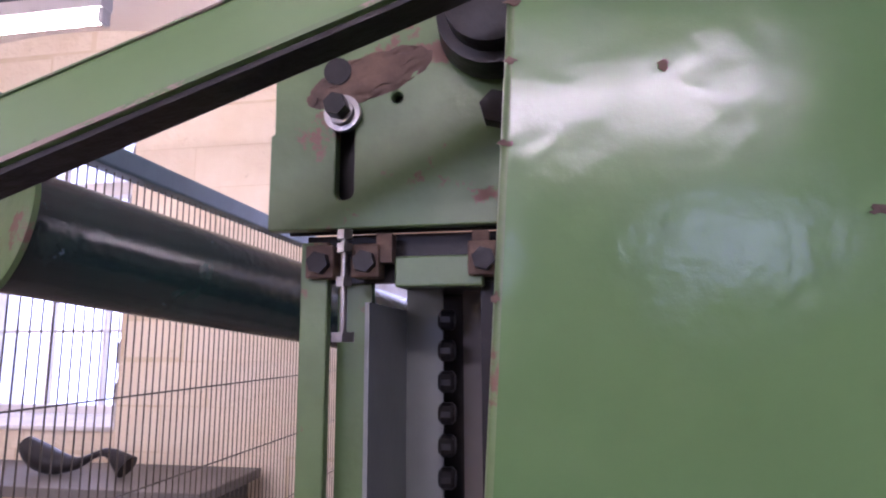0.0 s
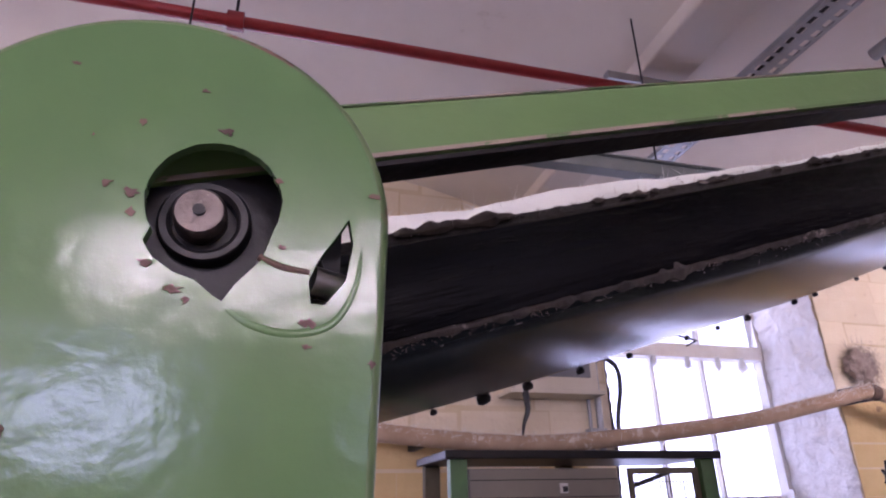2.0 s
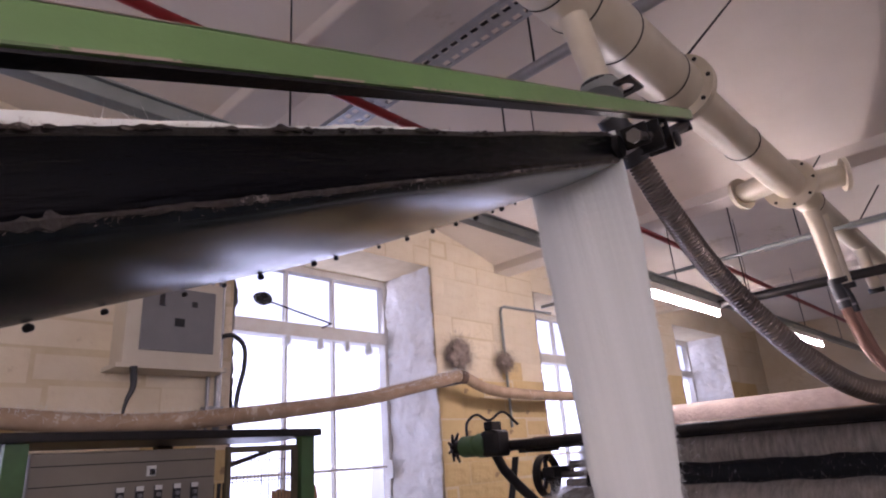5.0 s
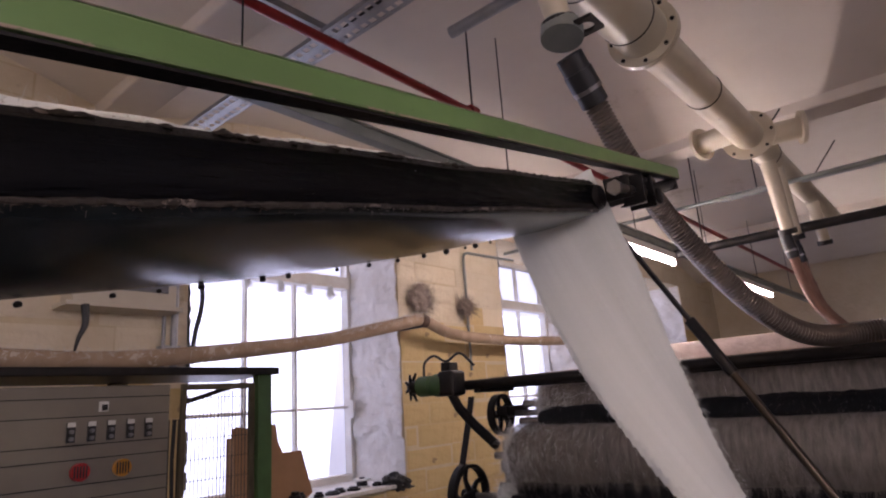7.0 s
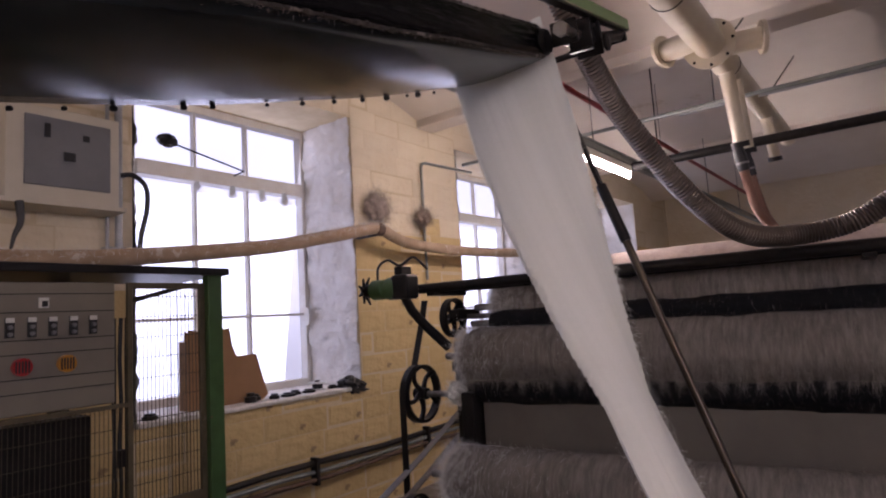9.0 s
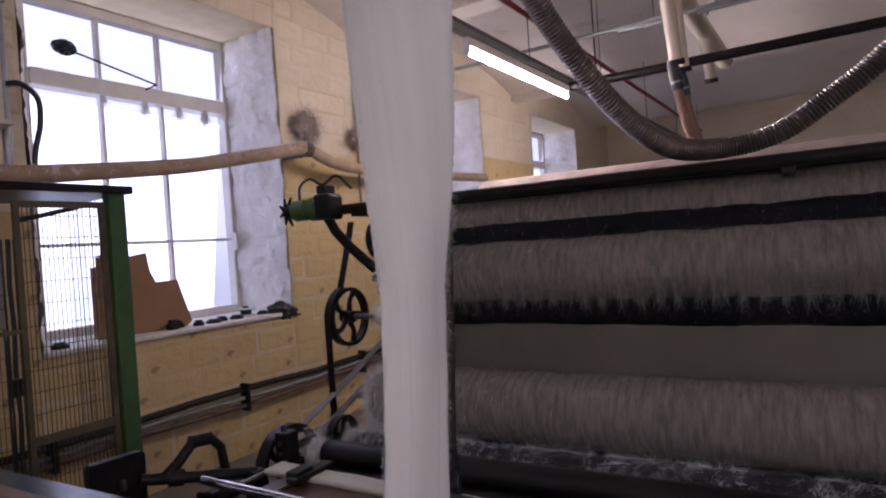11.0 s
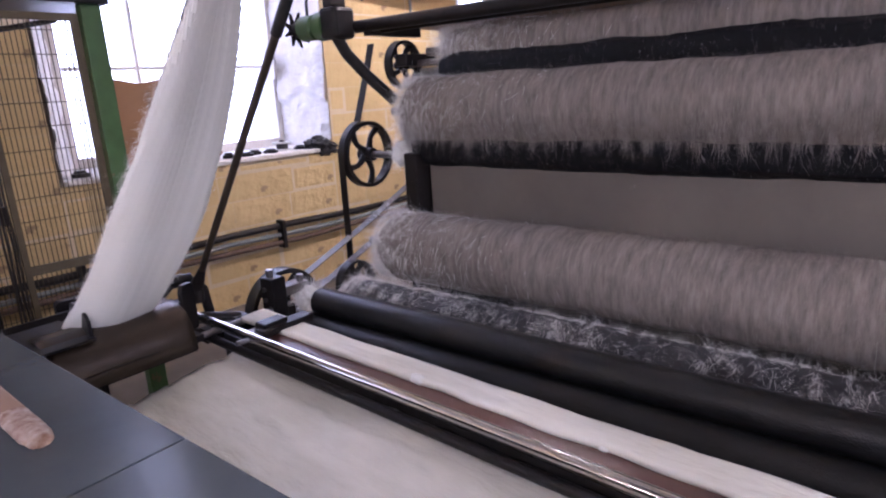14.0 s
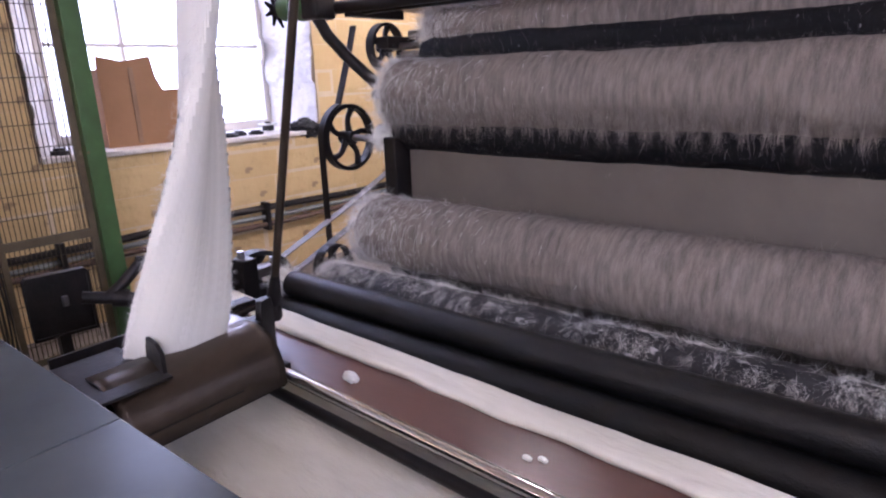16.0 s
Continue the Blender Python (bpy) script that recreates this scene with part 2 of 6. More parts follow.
def thing(name, label, category, origin=(0, 0, 0), group="", kind=""):
    ob = new(name)
    ob.location = origin
    ob.empty_display_size = 0.1
    ORIG[ob.name] = Vector(origin)
    return tagged(ob, label, category, group, kind)


def part(name, bm, material, parent=None, label="", smooth=False, m=None, bevel=0.0):
    """One mesh object under a thing or part; the geometry is given in the world, or in the space of a keyed thing."""
    me = bpy.data.meshes.new(name)
    if m is not None:
        bmesh.ops.transform(bm, matrix=m, verts=bm.verts)
    bmesh.ops.recalc_face_normals(bm, faces=bm.faces)
    o = ORIG.get(parent.name, Vector()) if parent else Vector()
    if o.length:
        bmesh.ops.translate(bm, verts=bm.verts, vec=-o)
    bm.to_mesh(me)
    bm.free()
    me.materials.append(material)
    if smooth:
        for p in me.polygons:
            p.use_smooth = True
        me.set_sharp_from_angle(angle=radians(38))
    ob = new(name, me)
    if parent:
        ob.parent = parent
        ORIG[ob.name] = o
    if bevel:
        mod = ob.modifiers.new("bevel", 'BEVEL')
        mod.width, mod.segments, mod.limit_method, mod.angle_limit = bevel, 2, 'ANGLE', radians(40)
    if label:
        ob["label"] = label
    return ob


def solid(name, bm, material, label="", category="", kind="", group="", smooth=False, m=None, bevel=0.0):
    return tagged(part(name, bm, material, None, label, smooth, m, bevel), label, category, group, kind)


def box(x0, x1, y0, y1, z0, z1, bm=None):
    bm = bm or bmesh.new()
    v = [bm.verts.new((x, y, z)) for z in (z0, z1) for y in (y0, y1) for x in (x0, x1)]
    for f in ((0, 2, 3, 1), (4, 5, 7, 6), (0, 1, 5, 4), (1, 3, 7, 5), (3, 2, 6, 7), (2, 0, 4, 6)):
        bm.faces.new([v[i] for i in f])
    return bm


def rod(p, q, r, seg=16, bm=None, r2=None):
    """A closed round bar from p to q."""
    bm = bm or bmesh.new()
    p, q = Vector(p), Vector(q)
    d = (q - p).normalized()
    a = d.orthogonal().normalized()
    b = d.cross(a)
    rings = []
    for c, rr in ((p, r), (q, r if r2 is None else r2)):
        rings.append([bm.verts.new(c + rr * (math.cos(t) * a + math.sin(t) * b)) for t in (2 * math.pi * i / seg for i in range(seg))])
    for i in range(seg):
        j = (i + 1) % seg
        bm.faces.new((rings[0][i], rings[0][j], rings[1][j], rings[1][i]))
    bm.faces.new(rings[0][::-1])
    bm.faces.new(rings[1])
    return bm


def turned(p, q, profile, seg=32, bm=None):
    """A body of revolution about p-q; profile: (metres along the axis from p, radius)."""
    bm = bm or bmesh.new()
    p, q = Vector(p), Vector(q)
    d = (q - p).normalized()
    a = d.orthogonal().normalized()
    b = d.cross(a)
    rings = [[bm.verts.new(p + s * d + r * (math.cos(2 * math.pi * i / seg) * a + math.sin(2 * math.pi * i / seg) * b)) for i in range(seg)] for s, r in profile]
    for r0, r1 in zip(rings, rings[1:]):
        for i in range(seg):
            j = (i + 1) % seg
            bm.faces.new((r0[i], r0[j], r1[j], r1[i]))
    bm.faces.new(rings[0][::-1])
    bm.faces.new(rings[-1])
    return bm


def smooth_path(pts, n=10):
    """A Catmull-Rom line through the points."""
    pts = [Vector(p) for p in pts]
    pts = [2 * pts[0] - pts[1]] + pts + [2 * pts[-1] - pts[-2]]
    out = []
    for a, b, c, d in zip(pts, pts[1:], pts[2:], pts[3:]):
        for i in range(n):
            t = i / n
            out.append(0.5 * (2 * b + (c - a) * t + (2 * a - 5 * b + 4 * c - d) * t * t + (3 * b - a - 3 * c + d) * t ** 3))
    out.append(pts[-2])
    return out


def tube(pts, r, seg=12, bm=None, radius=None):
    """A round tube along a line; radius(i): the radius at the i-th point."""
    bm = bm or bmesh.new()
    pts = [Vector(p) for p in pts]
    a, rings = None, []
    for i, p in enumerate(pts):
        d = (pts[min(i + 1, len(pts) - 1)] - pts[max(i - 1, 0)]).normalized()
        a = d.orthogonal().normalized() if a is None else (a - d * a.dot(d)).normalized()
        b = d.cross(a)
        rr = radius(i) if radius else r
        rings.append([bm.verts.new(p + rr * (math.cos(2 * math.pi * k / seg) * a + math.sin(2 * math.pi * k / seg) * b)) for k in range(seg)])
    for r0, r1 in zip(rings, rings[1:]):
        for i in range(seg):
            j = (i + 1) % seg
            bm.faces.new((r0[i], r0[j], r1[j], r1[i]))
    bm.faces.new(rings[0][::-1])
    bm.faces.new(rings[-1])
    return bm


def plate(outline, holes, thick, place):
    """A plate of that outline (x, z) with holes, thick along +y; place: a function or matrix that puts it."""
    bm = bmesh.new()
    edges = []
    for loop in (outline, *holes):
        vs = [bm.verts.new((x, 0, z)) for x, z in loop]
        edges += [bm.edges.new((vs[i], vs[(i + 1) % len(vs)])) for i in range(len(vs))]
    bmesh.ops.triangle_fill(bm, edges=edges, use_beauty=True)
    ret = bmesh.ops.extrude_face_region(bm, geom=bm.faces[:])
    bmesh.ops.translate(bm, verts=[g for g in ret["geom"] if isinstance(g, bmesh.types.BMVert)], vec=(0, thick, 0))
    bmesh.ops.transform(bm, matrix=place, verts=bm.verts)
    return bm


def ring_points(cx, cz, r, n=32, wobble=0.0, a0=0.0, a1=2 * math.pi, closed=True):
    rng = random.Random(n)
    k = n if closed else n - 1
    return [(cx + (r + wobble * rng.uniform(-1, 1)) * math.cos(a0 + (a1 - a0) * i / k), cz + (r + wobble * rng.uniform(-1, 1)) * math.sin(a0 + (a1 - a0) * i / k)) for i in range(n)]


def hex_bolt(p, axis, r, depth, bm=None):
    p, axis = Vector(p), Vector(axis).normalized()
    return rod(p, p + axis * depth, r, 6, bm)


def strands(name, base, direction, length, width, curl, material, parent, label="", seed=1, droop=0.0):
    """Loose fibres: base and direction are arrays (n, 3); each fibre is a tapering ribbon of two faces, bent by curl."""
    rng = np.random.default_rng(seed)
    n = len(base)
    d = direction / np.linalg.norm(direction, axis=1, keepdims=True)
    side = np.cross(d, rng.normal(size=(n, 3)))
    side /= np.linalg.norm(side, axis=1, keepdims=True) + 1e-9
    L = length[:, None]
    bend = rng.normal(size=(n, 3)) * curl
    mid = base + d * L * 0.5 + bend * L * 0.5
    end = base + d * L + bend * L * 1.6 + np.array([0, 0, -1.0]) * droop * L
    w = (width * rng.uniform(0.6, 1.4, n))[:, None]
    v = np.stack([base - side * w, base + side * w, mid - side * w * 0.8, mid + side * w * 0.8, end], axis=1).reshape(-1, 3)
    o = np.arange(n)[:, None] * 5
    quads = (o + np.array([0, 1, 3, 2])).tolist()
    tris = (o + np.array([2, 3, 4])).tolist()
    me = bpy.data.meshes.new(name)
    off = ORIG.get(parent.name, Vector()) if parent else Vector()
    me.from_pydata((v - np.array(off)).tolist(), [], quads + tris)
    me.materials.append(material)
    ob = new(name, me)
    if parent:
        ob.parent = parent
        ORIG[ob.name] = off
    return tagged(ob, label, kind="stuff")


# ---- the room ----
NORTH, OUTER, SILL, HEAD = 4.87, 5.62, 1.03, 3.5
solid("floor", box(-7, 15, -6, 5.62, -0.15, 0), CONCRETE, "oily grey concrete mill floor", "floor", "structure")


def vault_z(x):
    """Height of the shallow brick vaults between the beams."""
    k = ((x - 3.27) / 3.64) % 1.0
    return 3.64 + 0.34 * (1 - (2 * k - 1) ** 2)


def ceiling_mesh():
    bm = bmesh.new()
    xs = [-7 + 0.14 * i for i in range(158)]
    rows = [[bm.verts.new((x, y, z)) for x, z in ((x, vault_z(x)) for x in xs)] for y in (-5.25, -2, 0, 2, 4.0, 5.3)]
    tops = [[bm.verts.new((x, y, 4.15)) for x in xs] for y in (-5.25, 5.3)]
    for a, b in zip(rows, rows[1:]):
        for i in range(len(xs) - 1):
            bm.faces.new((a[i], a[i + 1], b[i + 1], b[i]))
    for i in range(len(xs) - 1):
        bm.faces.new((tops[0][i], tops[0][i + 1], tops[1][i + 1], tops[1][i]))
    return bm


solid("ceiling", ceiling_mesh(), CEILING, "off-white painted shallow vaulted ceiling", "ceiling", "structure", smooth=True)
for x in (-4.01, -0.37, 3.27, 6.91, 10.55):
    solid("ceiling_beam", box(x - 0.13, x + 0.13, -5.2, NORTH, 3.6, 3.82), CEILING, "off-white painted ceiling beam between the vaults", "beam", "structure", bevel=0.012)


def pier_mesh(x0, x1, left_splay, right_splay):
    """A wall pier between two windows in plan, splayed at its jambs."""
    bm = bmesh.new()
    plan = [(x0, NORTH), (x1, NORTH), (x1 + right_splay, OUTER), (x0 + left_splay, OUTER)]
    lo = [bm.verts.new((x, y, 0)) for x, y in plan]
    hi = [bm.verts.new((x, y, 4.05)) for x, y in plan]
    for i in range(4):
        j = (i + 1) % 4
        bm.faces.new((lo[i], lo[j], hi[j], hi[i]))
    bm.faces.new(lo[::-1])
    bm.faces.new(hi)
    return bm


piers = []
for i, xr in enumerate(WIN_RIGHT):
    nxt = WIN_RIGHT[i + 1] - WIN_W if i + 1 < len(WIN_RIGHT) else 15.4
    x0, x1 = xr + 0.02, nxt - 0.28
    p = solid("wall_north", pier_mesh(x0, x1, -0.02, 0.26), MORTAR, "limewashed stone wall pier between the windows", "wall", "structure")
    piers.append((p, x0, x1))
    xl = xr - WIN_W
    for nm, z0, z1, lab in (("wall_north", 0, SILL, "yellow limewashed wall below a window"), ("wall_north", HEAD, 4.05, "cream limewashed wall above a window")):
        piers.append((solid(nm, box(xl - 0.28, xr + 0.02, NORTH, OUTER, z0, z1), MORTAR, lab, "wall", "structure"), xl - 0.28, xr + 0.02))
    # rough white plaster on the jambs
    for side, xa, xb in ((1, xr + 0.017, xr - 0.003), (-1, xl - 0.277, xl - 0.022)):
        bm = bmesh.new()
        rng = random.Random(i * 7 + side)
        n, k = 16, 84
        course = [rng.uniform(-0.010, 0.012) for _ in range(20)]

        def rough(a, b):
            q = Vector((a * 0.62 / n * 5, b * (HEAD - SILL) / k * 5, i + side))
            h = b * (HEAD - SILL) / k / 0.17 + 0.5 * noise.noise(q * 0.6)
            joint = 0.012 * max(0.0, 1 - 7 * abs(h - round(h)))
            return 0.016 + course[int(h + 0.5) % 20] + 0.020 * noise.noise(q) + 0.016 * noise.noise(q * 2.7) + 0.006 * noise.noise(q * 7) - joint

        g = [[bm.verts.new((xa + (xb - xa) * a / n - side * max(0.002, rough(a, b)), NORTH + 0.002 + 0.62 * a / n, SILL + (HEAD - SILL) * b / k)) for b in range(k + 1)] for a in range(n + 1)]
        for a in range(n):
            for b in range(k):
                bm.faces.new((g[a][b], g[a + 1][b], g[a + 1][b + 1], g[a][b + 1]))
        solid("trim", bm, WALL_WHITE, "flaking white painted window reveal", "wall", "structure", smooth=True)
    solid("window_sill", box(xl - 0.26, xr, NORTH - 0.03, 5.5, SILL, SILL + 0.035), WALL_WHITE, "dusty white stone window sill", "sill", "structure", bevel=0.01)

    win = thing("window_%d" % (i + 1), "white steel window with dusty panes over a deep sill", "window", (xl, 5.55, SILL), kind="structure")
    x_in = [xl, xl + 0.56, xl + 1.06, xr - 0.05]
    fr = bmesh.new()
    for b in ((xl - 0.03, xl + 0.05, SILL, HEAD), (xr - 0.05, xr + 0.01, SILL, HEAD), (xl + 0.05, xr - 0.05, HEAD - 0.07, HEAD), (xl + 0.05, xr - 0.05, SILL + 0.035, SILL + 0.10)):
        box(b[0], b[1], 5.50, 5.60, b[2], b[3], fr)
    part("window_frame", fr, PAINT_WHITE, win, bevel=0.006)
    part("transom", box(xl + 0.05, xr - 0.05, 5.47, 5.60, 2.84, 2.96), PAINT_WHITE, win, bevel=0.008)
    for xb in x_in[1:3]:
        part("glazing_bar", box(xb - 0.013, xb + 0.013, 5.53, 5.58, SILL + 0.1, 2.84), PAINT_WHITE, win)
        part("glazing_bar", box(xb - 0.013, xb + 0.013, 5.53, 5.58, 2.96, HEAD - 0.07), PAINT_WHITE, win)
    part("glazing_bar", box(xl + 0.05, xr - 0.05, 5.535, 5.575, 1.71, 1.735), PAINT_WHITE, win)
    pane = part("pane", box(xl + 0.05, xr - 0.05, 5.585, 5.589, SILL + 0.1, HEAD - 0.07), GLASS, win)
    pane.visible_shadow = False
    part("catch", box(xr - 0.075, xr - 0.055, 5.43, 5.50, 1.62, 1.78), PAINT_WHITE, win)

solid("backdrop", box(-12, 30, 9.0, 9.1, -1, 9), OUTSIDE, "bright overcast daylight outside the windows", "backdrop", "structure")

# plain walls that close the room, with windows in the south wall
xs = [-7, -4.8, -3.2, -1.0, 0.6, 2.6, 4.2, 6.4, 8.0, 15.2]
for i in range(0, len(xs), 2):
    solid("wall_south", box(xs[i], xs[i + 1], -5.6, -5.2, 0, 4.1), WALL_CREAM, "cream limewashed wall", "wall", "structure")
for i in range(1, len(xs) - 1, 2):
    solid("wall_south", box(xs[i], xs[i + 1], -5.6, -5.2, 0, 2.3), WALL_CREAM, "cream limewashed wall below a window", "wall", "structure")
    solid("wall_south", box(xs[i], xs[i + 1], -5.6, -5.2, 3.0, 4.1), WALL_CREAM, "cream limewashed wall above a window", "wall", "structure")
solid("backdrop", box(-12, 30, -9.1, -9.0, -1, 9), OUTSIDE, "bright overcast daylight outside the windows", "backdrop", "structure")
solid("wall_west", box(-7.3, -7, -5.6, 5.62, 0, 4.1), WALL_CREAM, "cream limewashed end wall", "wall", "structure")
solid("wall_east", box(15, 15.3, -5.6, 5.62, 0, 4.1), WALL_CREAM, "cream limewashed end wall", "wall", "structure")

# ---- overhead services ----
solid("sprinkler_pipe", rod((-6.9, 2.93, 3.4), (14.9, 2.99, 3.4), 0.024), RED_PAINT, "red painted sprinkler pipe under the ceiling", "pipe", smooth=True)
for x in (-2.3, 1.32, 4.6, 7.2):
    t = thing("pipe_hanger", "red sprinkler head and hanger on the pipe", "hanger", (x, 2.95, 3.4))
    part("collar", rod((x - 0.03, 2.95, 3.4), (x + 0.03, 2.95, 3.4), 0.037), RED_PAINT, t, smooth=True)
    part("drop_rod", rod((x, 2.95, 3.4), (x, 2.95, 4.0), 0.006, 8), BLACK_STEEL, t)


def cable_tray(x, y0, y1, z, w=0.15):
    t = thing("cable_tray", "perforated galvanised cable tray hung below the ceiling", "cable tray", (x, y0, z))
    bm = bmesh.new()
    n = int((y1 - y0) / 0.06)
    dy = (y1 - y0) / n
    # strips and bridges leave two rows of slots
    for xa, xb in ((-w / 2, -w / 2 + 0.02), (-0.022, 0.022), (w / 2 - 0.02, w / 2)):
        box(x + xa, x + xb, y0, y1, z, z + 0.002, bm)
    for i in range(n):
        for xa, xb in ((-w / 2 + 0.02, -0.022), (0.022, w / 2 - 0.02)):
            box(x + xa, x + xb, y0 + i * dy, y0 + i * dy + 0.022, z, z + 0.002, bm)
    part("tray_bed", bm, GALV, t)
    for s in (-1, 1):
        part("tray_lip", box(x + s * w / 2 - 0.001, x + s * w / 2 + 0.001, y0, y1, z, z + 0.025), GALV, t)
    part("cable", tube([(x + 0.03 * math.sin(i * 0.7), y0 + (y1 - y0) * i / 24, z + 0.012) for i in range(25)], 0.008, 8), BLACK_PLASTIC, t)
    part("tray_strut", box(x - 0.65, x + 0.1, 3.05, 3.09, z + 0.03, z + 0.07), GALV, t, "galvanised strut")
    return t


cable_tray(3.605, -2.0, 4.8, 3.5)


def trunking(y, z, x0, x1):
    t = thing("lighting_trunking", "grey steel lighting trunking hung in a line", "trunking", (x0, y, z))
    part("trunk_body", box(x0, x1, y - 0.03, y + 0.03, z, z + 0.055), TRUNK, t, bevel=0.004)
    part("trunk_lip", box(x0, x1, y - 0.045, y + 0.045, z + 0.055, z + 0.062), TRUNK, t)
    x = x0 + 0.8
    while x < x1:
        part("drop_rod", rod((x, y, z + 0.05), (x, y, vault_z(x)), 0.004, 8), BLACK_STEEL, t)
        x += 1.82
    return t


trunking(2.88, 2.90, -6.9, 14.9)


def strip_light(x0, x1, y, z):
    t = thing("strip_light", "white fluorescent strip light with a bare tube", "lamp", (x0, y, z), "strip lights under the trunking")
    part("spine", box(x0, x1, y - 0.03, y + 0.03, z + 0.035, z + 0.095), PAINT_WHITE, t, bevel=0.005)
    part("tube", rod((x0 + 0.02, y, z), (x1 - 0.02, y, z), 0.016), TUBE, t, "glowing fluorescent tube", True)
    for x in (x0, x1 - 0.02):
        part("lamp_holder", box(x, x + 0.02, y - 0.02, y + 0.02, z - 0.02, z + 0.035), WHITE_PLASTIC, t)


for x0 in (-1.95, 5.59, 9.0, -5.8):
    strip_light(x0, x0 + 1.8, 2.87, 2.79)
for x0, y0 in ((-3.4, -1.45), (0.7, -1.45), (-3.0, -4.2)):
    strip_light(x0, x0 + 1.8, y0, 2.79)
trunking(-1.45, 2.90, -6.9, 14.9)
trunking(-4.2, 2.90, -6.9, 14.9)

duct = thing("extraction_duct", "cream painted flanged extraction duct with branches", "duct", (2, 1.71, 3.1))
DY, DZ = 1.82, 3.33
part("duct_pipe", turned((1.0, DY, DZ), (9.5, DY, DZ), [(0, 0.125), (3.52, 0.125), (3.56, 0.105), (5.5, 0.10), (5.9, 0.085), (8.5, 0.08)]), PIPE_CREAM, duct, smooth=True)
for x, r in ((2.9, 0.128), (3.38, 0.128), (3.56, 0.128), (3.86, 0.128), (4.3, 0.128), (5.3, 0.108), (6.7, 0.096)):
    part("duct_seam", turned((x, DY, DZ), (x + 0.012, DY, DZ), [(0, r - 0.004), (0.004, r), (0.008, r), (0.012, r - 0.004)]), BLACK_STEEL, duct, smooth=True)
for x in (4.46, 4.485, 6.2):
    fl = part("flange", rod((x, DY, DZ), (x + 0.02, DY, DZ), 0.172, 32), PIPE_CREAM, duct, smooth=True)
    for a in range(8):
        bm = hex_bolt((x - 0.006, DY + 0.15 * math.cos(a * 0.785), DZ + 0.15 * math.sin(a * 0.785)), (1, 0, 0), 0.011, 0.034)
        part("flange_bolt", bm, BLACK_STEEL, fl)
# two stub branches with blind flanges
for s, x in ((-1, 6.3), (1, 6.05)):
    br = part("branch", rod((x, DY, DZ), (x + 0.12, DY + s * 0.30, DZ + 0.02), 0.075, 24), PIPE_CREAM, duct, smooth=True)
    part("branch_flange", rod((x + 0.11, DY + s * 0.28, DZ + 0.02), (x + 0.12, DY + s * 0.305, DZ + 0.02), 0.115, 28), PIPE_CREAM, br, smooth=True)
for x, z in ((3.60, 2.96), (6.75, 2.74), (7.0, 2.74), (8.3, 2.9)):
    br = part("drop_branch", rod((x - 0.12, DY, DZ), (x, DY - 0.02, z), 0.055, 20, None, 0.045), PIPE_CREAM, duct, smooth=True)
    part("collar", rod((x - 0.01, DY - 0.02, z + 0.01), (x, DY - 0.02, z - 0.03), 0.062, 20), BLACK_STEEL, br, smooth=True)
for x in (4.47, 6.6, 8.2):
    part("stay_wire", rod((x, DY, DZ + 0.1), (x + 0.35, DY - 0.25, 3.9), 0.006, 8), BLACK_STEEL, duct)
part("slide_gate", plate([(-0.05, -0.13), (0.05, -0.13), (0.055, 0.06), (-0.055, 0.06)], [ring_points(0, -0.085, 0.03, 20)], 0.012, pose(3.62, DY - 0.02, 2.925, -90, 0, 0)), BLACK_STEEL, duct, "black slide gate plate with a finger hole")
part("gate_flange", rod((3.60, DY - 0.02, 2.90), (3.61, DY - 0.02, 2.95), 0.075, 24), TRUNK, duct, "grey gate flange", True)


def ribbed_hose(name, pts, r, material, label, pitch=0.012):
    line = smooth_path(pts, 26)
    t = thing(name, label, "hose", tuple(line[0]))
    # even steps along the line give regular ribs
    even, acc = [line[0]], 0.0
    for a, b in zip(line, line[1:]):
        d = (b - a).length
        while acc + d >= pitch / 2:
            k = (pitch / 2 - acc) / d
            a = a + (b - a) * k
            d = (b - a).length
            even.append(a)
            acc = 0.0
        acc += d
    part("ribbed_tube", tube(even, r, 20, None, lambda i: r * (1.0 if i % 2 else 0.84)), material, t, smooth=False)
    d0 = (even[4] - even[0]).normalized()
    for k, rr in ((0.0, 1.12), (-0.06, 1.2), (-0.12, 1.1)):
        part("cuff", rod(even[0] + d0 * (k - 0.05), even[0] + d0 * (k + 0.02), r * rr, 20), BLACK_PLASTIC, t, "black rubber cuff", True)
    part("clip", rod(even[0] + d0 * (-0.045), even[0] + d0 * (-0.03), r * 1.25, 20), STEEL, t, smooth=True)
    return t


ribbed_hose("suction_hose", [(3.70, 1.764, 2.688), (3.85, 1.742, 2.512), (4.1, 1.705, 2.297), (4.35, 1.575, 2.02), (4.56, 1.43, 1.862), (4.75, 1.26, 1.848), (4.8, 1.063, 1.885), (4.8, 0.871, 1.999), (4.8, 0.715, 2.111), (4.8, 0.4, 2.42), (4.82, 0.15, 2.95)], 0.044, HOSE, "ribbed metal suction hose hanging in a bow from the duct", 0.0145)
ribbed_hose("flexible_hose", [(6.75, 1.80, 2.55), (6.77, 1.78, 2.4), (6.85, 1.74, 2.2), (6.9, 1.6, 2.0), (6.85, 1.3, 1.7)], 0.036, HOSE_TAN, "tan flexible hose hanging from the duct")
ribbed_hose("flexible_hose", [(7.0, 1.80, 2.55), (7.03, 1.78, 2.4), (7.12, 1.74, 2.2), (7.15, 1.6, 2.0), (7.05, 1.3, 1.7)], 0.036, HOSE_TAN, "tan flexible hose hanging from the duct")

